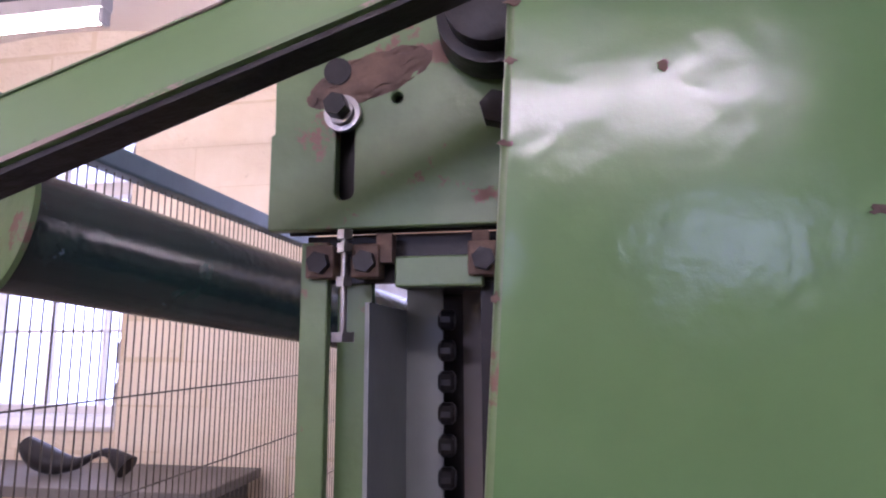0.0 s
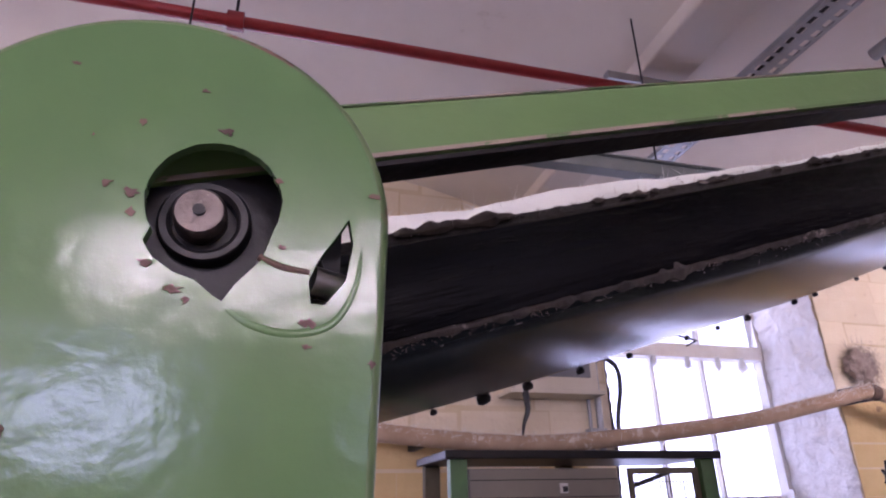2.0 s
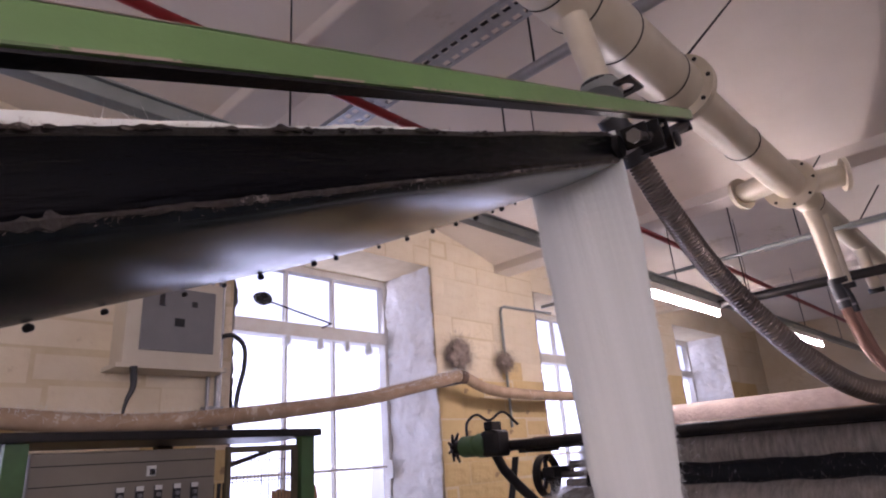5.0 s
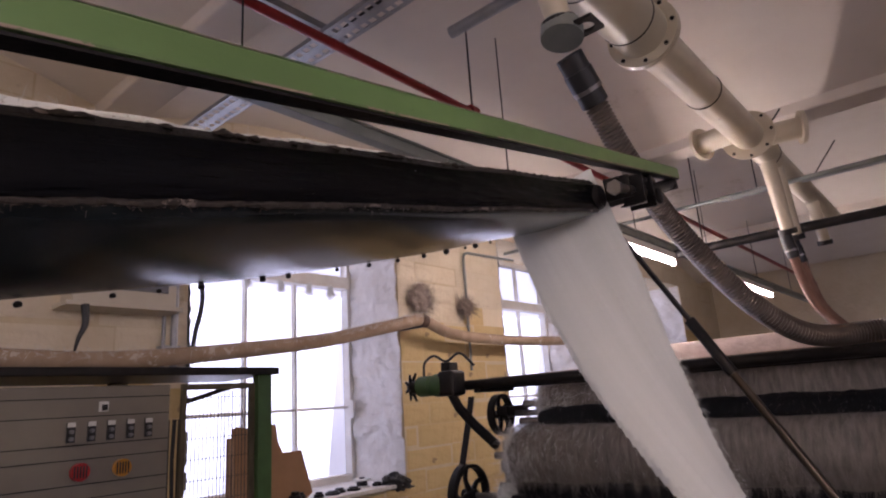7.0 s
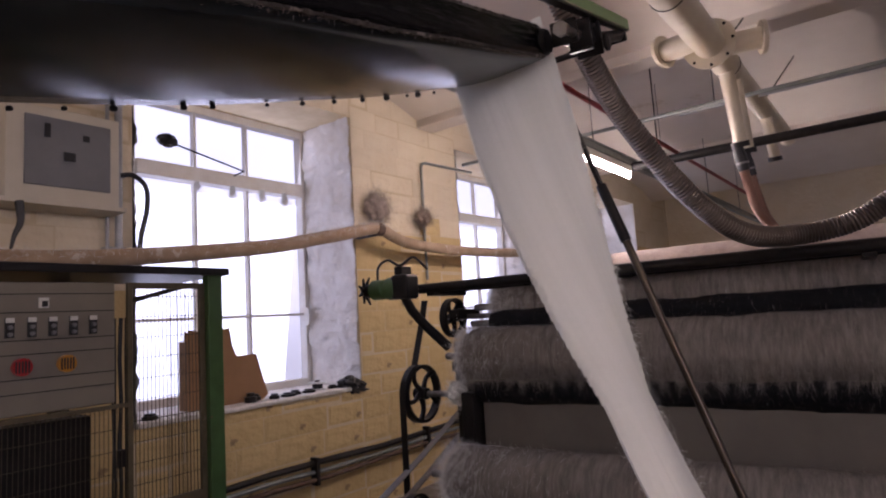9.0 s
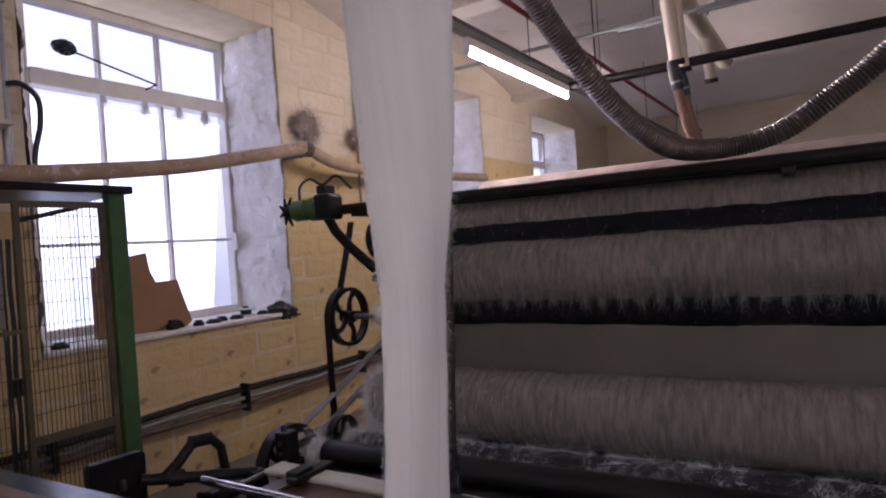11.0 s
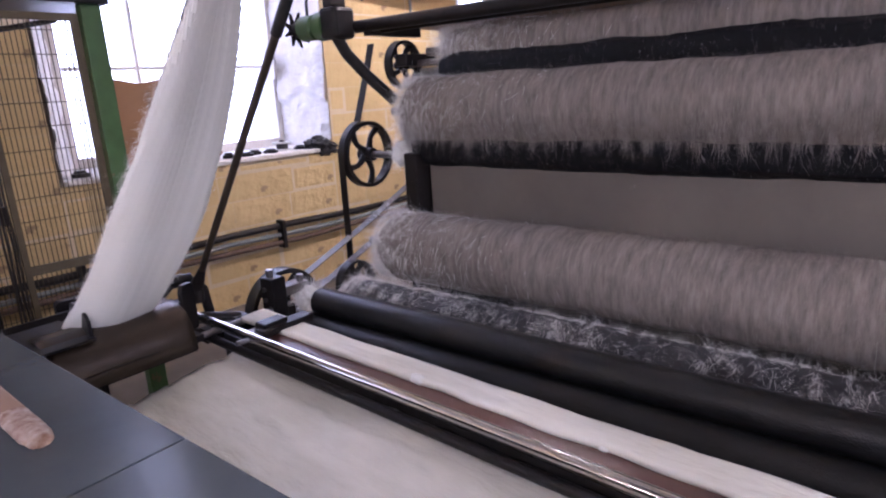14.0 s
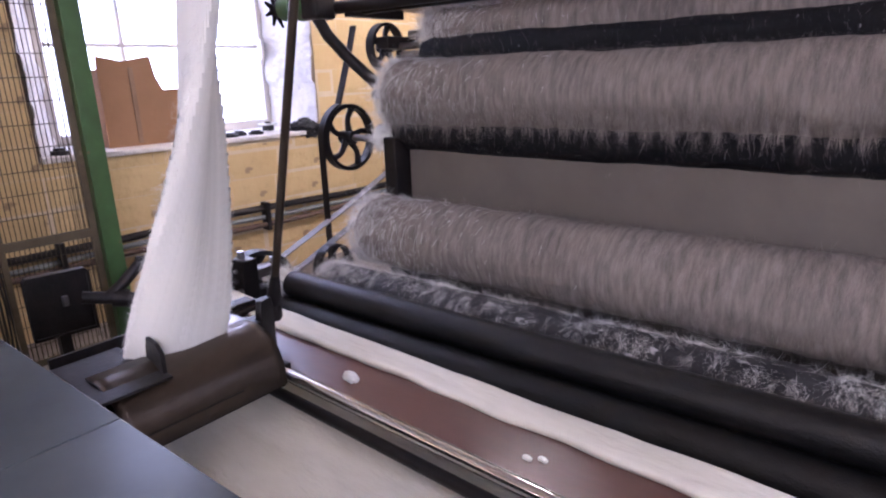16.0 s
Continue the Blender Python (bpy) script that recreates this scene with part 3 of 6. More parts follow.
# grey pipes across the room
for x, y0, y1, z, r, m_ in ((7.42, -4.9, 2.9, 2.88, 0.04, BLACK_STEEL), (7.2, -4.9, 4.6, 3.22, 0.018, TRUNK), (7.5, -1.5, 2.4, 3.3, 0.03, GALV), (4.0, 1.0, 2.6, 3.5, 0.03, GALV)):
    t = thing("service_pipe", "grey service pipe hung across the room", "pipe", (x, y0, z))
    part("pipe", rod((x, y0, z), (x, y1, z), r), m_, t, smooth=True)
    for y in (y0 + 0.3, y1 - 0.3):
        part("drop_rod", rod((x, y, z), (x, y, 4.0), 0.006, 8), BLACK_STEEL, t)

# ---- along the north wall ----
line = smooth_path([(0.2, 4.6, 2.33), (1.2, 4.6, 2.25), (1.74, 4.6, 2.16), (2.5, 4.6, 2.07), (3.3, 4.6, 2.05), (4.55, 4.6, 2.18), (5.2, 4.6, 2.30), (5.82, 4.6, 2.43)], 8)
wp = thing("overhead_pipe", "sagging cream pipe furred with white fibre along the wall", "pipe", (0.2, 4.6, 2.2))
part("pipe_run", tube(line, 0.052, 14), PIPE_TAN, wp, smooth=True)
part("pipe_run", tube(smooth_path([(5.86, 4.6, 2.42), (6.3, 4.6, 2.31), (7.4, 4.6, 2.29), (8.95, 4.6, 2.35)], 8), 0.05, 14), PIPE_TAN, wp, smooth=True)
part("pipe_joint", rod((5.80, 4.6, 2.42), (5.87, 4.6, 2.415), 0.060), RUST, wp, smooth=True)
part("pipe_bracket", box(5.81, 5.85, 4.6, NORTH, 2.36, 2.48), BLACK_STEEL, wp)
part("pipe_bracket", box(2.40, 2.44, 4.6, NORTH, 2.02, 2.10), BLACK_STEEL, wp)
rng = np.random.default_rng(3)
P = np.array([tuple(p) for p in line])
k = rng.integers(0, len(P), 5200)
ang = rng.uniform(0.1, math.pi - 0.1, 5200)
base = P[k] + rng.normal(0, 0.02, (5200, 3)) * np.array([1, 0, 0]) + np.stack([rng.uniform(-0.08, 0.08, 5200), 0.05 * np.cos(ang), 0.05 * np.sin(ang)], 1)
strands("fibre_fur", base, np.stack([rng.normal(0, 0.8, 5200), np.cos(ang), np.abs(np.sin(ang)) * 0.5], 1), rng.uniform(0.008, 0.028, 5200), 0.0010, 0.7, WOOL_WHITE_HAIR, wp, "white fibre settled on the pipe")
for x, z, s in ((6.05, 2.66, 0.14), (6.72, 2.63, 0.085)):
    t = thing("dust_nest", "matted grey fibre nest caught on the wall", "fluff", (x, 4.75, z))
    bm = bmesh.new()
    bmesh.ops.create_icosphere(bm, subdivisions=4, radius=1)
    for v in bm.verts:
        q = v.co * 1.0
        v.co = Vector((q.x * s, q.y * 0.06, q.z * s * 0.9)) * (1 + 0.35 * noise.noise(q * 2.2) + 0.15 * noise.noise(q * 7)) + Vector((x, 4.81, z))
    part("nest_body", bm, FLUFF, t, smooth=True)
    n = 1500
    d = rng.normal(size=(n, 3))
    d /= np.linalg.norm(d, axis=1, keepdims=True)
    strands("loose_fibre", np.array([x, 4.80, z]) + d * np.array([s, 0.06, s]), d + rng.normal(0, 0.5, (n, 3)), rng.uniform(0.02, 0.07, n), 0.0008, 0.6, FLUFF, t)

fb = thing("fuse_box", "cream fuse box with a grey door on the wall", "electrical box", (3.35, 4.8, 2.4))
part("box_body", box(3.04, 3.63, 4.66, NORTH - 0.002, 2.38, 2.92), BOX_PAINT, fb, bevel=0.006)
dr = part("door", box(3.125, 3.575, 4.650, 4.662, 2.465, 2.86), GREY_DOOR, fb, "grey hinged door", bevel=0.003)
for i, (x, z, w, h) in enumerate(((3.22, 2.74, 0.03, 0.08), (3.42, 2.75, 0.035, 0.035), (3.32, 2.62, 0.06, 0.05))):
    part("sticker", box(x, x + w, 4.645, 4.649, z, z + h), BLACK_PLASTIC, dr)
part("box_ledge", box(3.0, 3.66, 4.63, NORTH - 0.002, 2.355, 2.379), BOX_PAINT, fb)
part("loose_cable", tube(smooth_path([(3.10, 4.64, 2.36), (3.105, 4.63, 2.25), (3.08, 4.64, 2.17), (3.065, 4.65, 2.08)], 6), 0.02, 8, None, lambda i: 0.024 - 0.001 * i), BLACK_PLASTIC, fb)
cd = thing("conduit", "galvanised conduit with a looped cable on the wall", "conduit", (3.7, 4.8, 2.5))
part("conduit_pipe", rod((3.70, 4.82, 2.0), (3.70, 4.82, 3.4), 0.022), GALV, cd, smooth=True)
part("conduit_pipe", rod((3.64, 4.84, 2.0), (3.64, 4.84, 3.4), 0.012), GALV, cd, smooth=True)
part("cable_loop", tube(smooth_path([(3.70, 4.80, 2.62), (3.78, 4.79, 2.63), (3.86, 4.79, 2.56), (3.87, 4.80, 2.42), (3.84, 4.82, 2.24), (3.83, 4.83, 2.05)], 8), 0.016, 10), BLACK_PLASTIC, cd, smooth=True)
for z in (2.15, 2.62, 3.1):
    part("saddle", box(3.61, 3.73, 4.79, NORTH - 0.001, z - 0.012, z + 0.012), GALV, cd)

bp = thing("bent_conduit", "thin bent conduit on the yellow wall", "conduit", (6.6, 4.8, 2.8))
part("conduit_pipe", tube([(6.77, 4.83, 2.0), (6.77, 4.83, 3.16), (6.79, 4.83, 3.21), (6.84, 4.83, 3.23), (7.7, 4.83, 3.26)], 0.014, 10), TRUNK, bp, smooth=True)

# low pipe run and cables near the floor
lp = thing("wall_trunking", "dirty cable runs along the foot of the wall", "cable run", (4.5, 4.8, 0.4))
for k_, (z, r) in enumerate(((0.52, 0.025), (0.46, 0.018), (0.41, 0.02))):
    part("cable_run", tube([(x_ * 0.6, 4.84 - 0.01 * k_, z + 0.012 * math.sin(x_ * 1.7 + k_)) for x_ in range(1, 16)], r, 8), (BLACK_STEEL, TRUNK, RUST)[k_], lp, smooth=True)
for x in (2.0, 3.8, 5.2, 6.6, 8.2):
    part("clamp", box(x, x + 0.03, 4.79, NORTH - 0.001, 0.36, 0.57), BLACK_STEEL, lp)

# window clutter
sx = 5.79
cb = thing("cardboard_box", "torn brown cardboard box leaning on the sill", "box", (4.4, 5.05, SILL + 0.035))
bm = plate([(4.26, 1.066), (4.88, 1.066), (4.93, 1.10), (4.83, 1.42), (4.66, 1.415), (4.62, 1.50), (4.60, 1.63), (4.42, 1.60), (4.27, 1.63)], [], 0.008, pose(0, 5.02, 0))
part("front_flap", bm, CARDBOARD, cb)
part("back_flap", plate([(4.30, 1.066), (4.6, 1.066), (4.62, 1.40), (4.56, 1.60), (4.42, 1.585), (4.31, 1.62)], [], 0.008, pose(0, 5.14, 0)), CARDBOARD, cb)
part("side_flap", box(4.265, 4.275, 5.03, 5.14, 1.066, 1.55), CARDBOARD, cb)
part("box_tape", box(4.45, 4.48, 5.014, 5.019, 1.08, 1.56), WOOD, cb)
sp = thing("thread_spool", "white flanged spool lying on the sill", "spool", (5.44, 5.02, SILL + 0.035))
part("flange_disc", rod((5.44, 5.03, 1.066), (5.44, 5.03, 1.078), 0.075, 28), WHITE_PLASTIC, sp, smooth=True)
part("flange_disc", rod((5.44, 5.03, 1.12), (5.44, 5.03, 1.132), 0.075, 28), WHITE_PLASTIC, sp, smooth=True)
part("hub", turned((5.44, 5.03, 1.078), (5.44, 5.03, 1.145), [(0, 0.045), (0.044, 0.045), (0.045, 0.022), (0.066, 0.022)], 24), BLACK_PLASTIC, sp, smooth=True)
for x, y, r, h in ((4.72, 4.95, 0.045, 0.07), (4.80, 5.0, 0.04, 0.05), (4.92, 4.93, 0.04, 0.04), (5.06, 4.94, 0.06, 0.03), (5.16, 4.98, 0.05, 0.035), (5.28, 4.95, 0.055, 0.03), (5.56, 4.97, 0.045, 0.03), (3.95, 4.94, 0.05, 0.04)):
    t = thing("machine_spare", "dark worn machine spare lying on the sill", "spare part", (x, y, 1.066), "spares on the window sill")
    part("disc", turned((x, y, 1.066), (x, y, 1.2), [(0, r), (h * 0.6, r), (h * 0.65, r * 0.7), (h, r * 0.65)], 20), BLACK_STEEL, t, smooth=True)
rg = thing("rag", "crumpled black rag over the sill edge", "rag", (5.72, 4.9, 1.07))
bm = bmesh.new()
bmesh.ops.create_icosphere(bm, subdivisions=4, radius=1)
for v in bm.verts:
    q = v.co.copy()
    w = 1 + 0.35 * noise.noise(q * 2.5) + 0.18 * noise.noise(q * 6)
    v.co = Vector((5.72 + q.x * 0.15 * w, 4.90 + q.y * 0.08 * w, max(1.066 if q.y > -0.3 else 0.98, 1.075 + q.z * 0.075 * w - 0.05 * max(0, q.x))))
part("cloth", bm, BLACK_PLASTIC, rg, smooth=True)
for x, z, l in ((4.62, 2.83, 0.10), (4.95, 2.83, 0.13), (5.25, 2.84, 0.16), (5.5, 2.84, 0.2)):
    t = thing("fibre_tuft", "white fibre tuft hanging from the window rail", "fluff", (x, 5.3, z))
    n = 260
    b0 = np.array([x, 5.455, z]) + rng.normal(0, 0.008, (n, 3))
    strands("fibre", b0, np.stack([rng.normal(0, 0.18, n), rng.normal(0, 0.18, n), -np.ones(n)], 1), rng.uniform(0.3, 1.0, n) * l, 0.0016, 0.12, WOOL_WHITE_HAIR, t)
wt = thing("window_stay", "dark furred opener bar across the upper window", "window stay", (4.7, 5.3, 3.1))
part("stay_bar", rod((4.22, 5.33, 3.10), (4.98, 5.33, 2.95), 0.008, 8), BLACK_STEEL, wt)
bm = bmesh.new()
bmesh.ops.create_icosphere(bm, subdivisions=3, radius=1)
for v in bm.verts:
    v.co = Vector((4.30 + v.co.x * 0.085, 5.33 + v.co.y * 0.045, 3.09 + v.co.z * 0.05)) + 0.02 * noise.noise_vector(v.co * 3)
part("fibre_knot", bm, BLACK_STEEL, wt, smooth=True)
part("stay_arm", rod((4.98, 5.33, 2.95), (4.98, 5.48, 2.94), 0.008, 8), BLACK_STEEL, wt)

# ---- guarded control cabinet ----
CX0, CX1, CY0, CY1, CT = 2.40, 3.85, 3.945, 4.50, 1.95
cab = thing("control_cabinet", "green framed control cabinet with a wire mesh guard", "cabinet", (3.1, 4.2, 0))
for x, y in ((CX0, CY0), (CX1 - 0.085, CY0), (CX0, CY1 - 0.06), (3.19, CY1 - 0.06)):
    part("post", box(x, x + 0.085, y, y + 0.06, 0, CT - 0.04), POST_GREEN if y == CY0 else OLIVE, cab, bevel=0.004)
part("top_plate", box(CX0 - 0.03, CX1 + 0.03, CY0 - 0.03, CY1 + 0.02, CT - 0.04, CT), BLACK_STEEL, cab, "dark dusty top plate", bevel=0.006)
pn = part("control_panel", box(2.50, 3.29, 3.975, 4.06, 1.30, 1.87), BEIGE, cab, "beige enamel control panel", bevel=0.006)
for z in (1.39, 1.45, 1.555, 1.615, 1.735, 1.815):
    part("panel_seam", box(2.505, 3.285, 3.971, 3.9745, z, z + 0.004), BLACK_STEEL, pn)
for i, x in enumerate((2.855, 2.938, 3.02, 3.105, 3.188)):
    s_ = part("selector", box(x - 0.017, x + 0.017, 3.966, 3.9745, 1.63, 1.715), BLACK_PLASTIC, pn, "black selector plate with a white tag")
    part("tag", box(x - 0.016, x + 0.016, 3.9635, 3.966, 1.695, 1.715), WHITE_PLASTIC, s_)
    for z in (1.645, 1.675):
        part("knob", rod((x, 3.966, z), (x, 3.952, z), 0.009, 12), GREY_DOOR, s_, smooth=True)
s_ = part("selector", box(2.963, 3.003, 3.966, 3.9745, 1.755, 1.80), WHITE_PLASTIC, pn)
part("knob", box(2.975, 2.991, 3.945, 3.966, 1.76, 1.785), BLACK_PLASTIC, s_)
for x, m_ in ((2.90, RED_BUTTON), (3.075, YELLOW_BUTTON)):
    b_ = part("button", rod((x, 3.975, 1.505), (x, 3.950, 1.505), 0.038, 24), m_, pn, "large coloured push button", True)
    for k_ in range(5):
        part("button_bar", box(x - 0.028 + k_ * 0.012, x - 0.023 + k_ * 0.012, 3.9465, 3.950, 1.48, 1.53), BLACK_PLASTIC, b_)
# invented black box that gives the cabinet its dark inside behind the mesh
part("dark_filler", box(2.56, 3.26, 4.15, 4.4, 0.08, 1.24), BLACK_STEEL, cab, "added black box for the dark inside behind the mesh", bevel=0.01)
part("hinge", box(3.30, 3.33, 3.96, 3.985, 1.0, 1.08), BLACK_STEEL, cab)
part("guard_frame", box(3.345, 3.37, 3.965, 3.985, 0.2, 1.87), OLIVE, cab, "dirty olive door frame")
for b in ((3.725, 3.755, 0.2, 1.87), (3.37, 3.725, 1.84, 1.87), (3.37, 3.725, 0.2, 0.23), (3.37, 3.725, 0.76, 0.80)):
    part("guard_frame", box(b[0], b[1], 3.965, 3.985, b[2], b[3]), OLIVE, cab)
part("guard_brace", rod((3.37, 3.99, 1.78), (3.72, 4.15, 1.86), 0.012, 8), BLACK_STEEL, cab)
for i in range(18):
    x = 3.385 + i * 0.02
    part("mesh_wire", rod((x, 3.975, 0.23), (x, 3.975, 1.84), 0.0021, 5), WIRE, cab)
for i in range(16):
    z = 0.30 + i * 0.1
    part("mesh_wire", rod((3.37, 3.972, z), (3.725, 3.972, z), 0.0021, 5), WIRE, cab)
for i in range(14):
    y = 4.01 + i * 0.032
    part("side_wire", rod((3.80, y, 0.1), (3.80, y, 1.9), 0.0016, 5), WIRE, cab)
part("low_mesh_rail", box(2.48, 3.34, 3.945, 3.965, 1.275, 1.295), OLIVE, cab)
gb_ = bmesh.new()
for i in range(43):
    x = 2.49 + i * 0.02
    rod((x, 3.955, 0.03), (x, 3.955, 1.28), 0.0018, 5, gb_)
for i in range(12):
    rod((2.48, 3.952, 0.08 + 0.1 * i), (3.34, 3.952, 0.08 + 0.1 * i), 0.0018, 5, gb_)
part("low_mesh", gb_, WIRE, cab)
for i in range(5):
    part("cable_riser", tube([(3.305 + 0.015 * i + 0.004 * math.sin(3 * z + i), 4.03 + 0.012 * (i % 2), 0.1 + z * 0.2) for z in range(9)], 0.0055, 8), BLACK_PLASTIC, cab, "dark cable beside the guard door", True)


# ---- the green drive column ----
col = thing("drive_column", "glossy green painted drive column with a torn bearing hole", "machine column", (1.5, 1.33, 0))
LEAN = pose(1.509, 1.287, 1.823, 0, 2.6, 0)       # the cover leans slightly


def cover_outline():
    top = [(0.098 * math.cos(a), 0.098 * math.sin(a)) for a in (math.pi * i / 36 for i in range(37))]
    return top + [(-0.103, -0.30), (-0.112, -1.0), (-0.12, -1.70), (0.12, -1.70), (0.112, -1.0), (0.101, -0.30)]


hole = ring_points(0.024, 0.007, 0.0285, 44, 0.0003, radians(-20), radians(215), False)
hole += [(-0.001, -0.016), (0.004, -0.023), (0.013, -0.0285), (0.022, -0.031), (0.030, -0.037), (0.034, -0.039), (0.038, -0.031), (0.047, -0.019)]
slit = [(0.078, -0.004), (0.083, 0.006), (0.086, -0.006), (0.084, -0.024), (0.076, -0.036), (0.070, -0.036), (0.068, -0.026), (0.071, -0.016)]
part("front_cover", plate(cover_outline(), [hole, slit], 0.006, LEAN), GREEN, col, bevel=0.0022)
rim = bmesh.new()
out = cover_outline()
for (xa, za), (xb, zb) in zip(out, out[1:] + out[:1]):
    v = [rim.verts.new(LEAN @ Vector(p)) for p in ((xa, 0.0065, za), (xb, 0.0065, zb), (xb, 0.05, zb), (xa, 0.05, za))]
    rim.faces.new(v)
part("cover_rim", rim, GREEN, col, "chipped green cover edge")
part("dent_lip", tube(smooth_path([LEAN @ Vector(p) for p in ((0.034, 0.0026, -0.041), (0.047, 0.0020, -0.048), (0.064, 0.0019, -0.050), (0.080, 0.0020, -0.044), (0.0885, 0.0022, -0.026), (0.0895, 0.0026, -0.006))], 6), 0.0026, 12), GREEN, col, "dented lip round the torn slit", True)
part("dent_crease", tube(smooth_path([LEAN @ Vector(p) for p in ((0.046, 0.0014, -0.017), (0.056, 0.0008, -0.021), (0.068, 0.0012, -0.022))], 5), 0.0017, 10), RUST, col, "scraped crease between the holes", True)
part("cover_edge", tube([LEAN @ Vector((x, 0.0045, z)) for x, z in out[-4:] + out[:-3]], 0.0042, 12), GREEN_WORN, col, "rounded chipped edge of the cover", True)
part("foot_plate", box(1.30, 1.62, 1.25, 1.55, 0, 0.03), BLACK_STEEL, col, bevel=0.004)
hx, hz = 1.5255, 1.829
hub = part("bearing", turned((hx, 1.30, hz), (hx, 1.42, hz), [(0, 0.0105), (0.002, 0.012), (0.012, 0.012), (0.0121, 0.0085), (0.1, 0.0085)], 36), SHAFT, col, "brown worn bearing and shaft end", True)
part("shaft_centre", rod((hx, 1.2985, hz), (hx, 1.2999, hz), 0.0028, 16), BLACK_STEEL, hub)
part("sleeve_lip", turned((hx + 0.009, 1.318, hz - 0.008), (hx + 0.009, 1.39, hz - 0.008), [(0.012, 0.019), (0, 0.0225), (0.0, 0.027), (0.07, 0.034)], 36), GREASE, col, "dull bearing sleeve", True)
# the shaded gap round the shaft is given as a black ring
part("gap_ring", turned((hx + 0.002, 1.306, hz - 0.002), (hx + 0.002, 1.33, hz - 0.002), [(0.02, 0.0145), (0.002, 0.0145), (0, 0.0165), (0.0, 0.0195), (0.003, 0.021), (0.02, 0.021)], 36), BLACK_STEEL, col, "black ring for the dark gap round the shaft", True)
# black sheet behind the holes stands in for the column's shaded inside
part("backing", box(1.42, 1.60, 1.40, 1.41, 1.62, 1.90), BLACK_STEEL, col, "black sheet for the shaded inside of the column")
part("grease_screw", rod((1.577, 1.295, 1.797), (1.592, 1.30, 1.795), 0.007, 12), STEEL, col, smooth=True)
# chipped patches: bare primer standing just proud of the face
rng = random.Random(5)
for k_, (px_, pz_, s_) in enumerate(((-0.012, 0.040, 0.005), (0.011, 0.062, 0.003), (0.024, 0.042, 0.006), (-0.03, 0.03, 0.002), (-0.010, 0.005, 0.006), (-0.095, 0.02, 0.006), (-0.033, -0.095, 0.008), (0.05, -0.16, 0.006), (-0.102, -0.13, 0.006), (-0.104, -0.2, 0.008), (0.07, -0.055, 0.003), (-0.045, 0.065, 0.003), (0.02, -0.04, 0.005), (-0.02, -0.29, 0.004), (0.06, -0.30, 0.005), (-0.008, -0.004, 0.006), (0.002, -0.026, 0.006), (0.014, -0.036, 0.006), (0.055, -0.012, 0.005), (0.05, 0.02, 0.004), (0.07, -0.045, 0.006), (-0.02, 0.008, 0.008), (-0.09, 0.045, 0.006), (0.094, 0.02, 0.005), (0.098, -0.06, 0.006), (-0.10, -0.06, 0.007), (-0.101, -0.09, 0.005), (0.1, -0.13, 0.005))):
    n_ = 12
    s_ *= 0.6
    pts = [(px_ + s_ * (1.5 if k_ % 3 else 0.7) * rng.uniform(0.3, 1) * math.cos(2 * math.pi * i / n_), pz_ + s_ * rng.uniform(0.2, 0.8) * math.sin(2 * math.pi * i / n_)) for i in range(n_)]
    part("paint_chip", plate(pts, [], 0.0004, LEAN @ pose(0, -0.0006, 0)), RUST, col, "bare brown chip in the paint")

# the tensioner frame behind it
tf = thing("tensioner_frame", "worn green chain tensioner frame with a slotted plate and bolts", "machine frame", (1.3, 1.48, 0))
slot = [(1.2605, 1.779), (1.2605, 1.7235)] + [(1.268 + 0.0075 * math.cos(a), 1.7235 + 0.0075 * math.sin(a)) for a in (math.pi + math.pi * i / 10 for i in range(11))] + [(1.2755, 1.7235), (1.2755, 1.779)] + [(1.268 + 0.0075 * math.cos(a), 1.779 + 0.0075 * math.sin(a)) for a in (math.pi * i / 10 for i in range(11))]
sl = []
for p in slot:
    if not sl or math.dist(p, sl[-1]) > 1e-4:
        sl.append(p)
part("slotted_plate", plate([(1.207, 1.694), (1.395, 1.694), (1.395, 1.93), (1.33, 1.92), (1.315, 1.868), (1.29, 1.853), (1.262, 1.858), (1.257, 1.838), (1.232, 1.836), (1.209, 1.826), (1.210, 1.772), (1.207, 1.77)], [sl, ring_points(1.309, 1.795, 0.0045, 14)], 0.012, pose(0, 1.452, 0)), GREEN_WORN, tf, bevel=0.0015)
bm = bmesh.new()
bmesh.ops.create_icosphere(bm, subdivisions=4, radius=1)
for v in bm.verts:
    q = v.co.copy()
    v.co = Vector((1.285 + q.x * 0.05, 1.4525 + q.y * 0.004, 1.812 + q.z * 0.018)) * 1.0 + Vector((0, 0, 0.3 * (q.x * 0.05))) + 0.006 * Vector((noise.noise(q * 4), 0.3 * noise.noise(q * 5), noise.noise(q * 3 + Vector((3, 1, 0)))))
part("grease_crust", bm, RUST, tf, "caked brown grease and fibre", True)
part("grease_hole", rod((1.262, 1.4475, 1.818), (1.262, 1.452, 1.818), 0.011, 20), BLACK_STEEL, tf, smooth=True)
bt = part("slot_bolt", turned((1.267, 1.440, 1.783), (1.267, 1.452, 1.783), [(0, 0.0105), (0.005, 0.0105), (0.0055, 0.0145), (0.011, 0.0145)], 24), STEEL, tf, "black oily bolt and washer", True)
part("bolt_head", hex_bolt((1.267, 1.428, 1.784), (0, 1, 0), 0.009, 0.012), BLACK_STEEL, bt)
part("pulley", turned((1.385, 1.40, 1.842), (1.385, 1.45, 1.842), [(0, 0.018), (0.004, 0.032), (0.02, 0.032), (0.021, 0.04), (0.045, 0.042)], 36), BLACK_STEEL, tf, "dark oily pulley", True)
part("slot_bolt", hex_bolt((1.386, 1.437, 1.777), (0, 1, 0), 0.013, 0.015), BLACK_STEEL, tf)
part("post_flange", box(1.231, 1.253, 1.462, 1.472, 0, 1.686), GREEN_WORN, tf, bevel=0.0015)
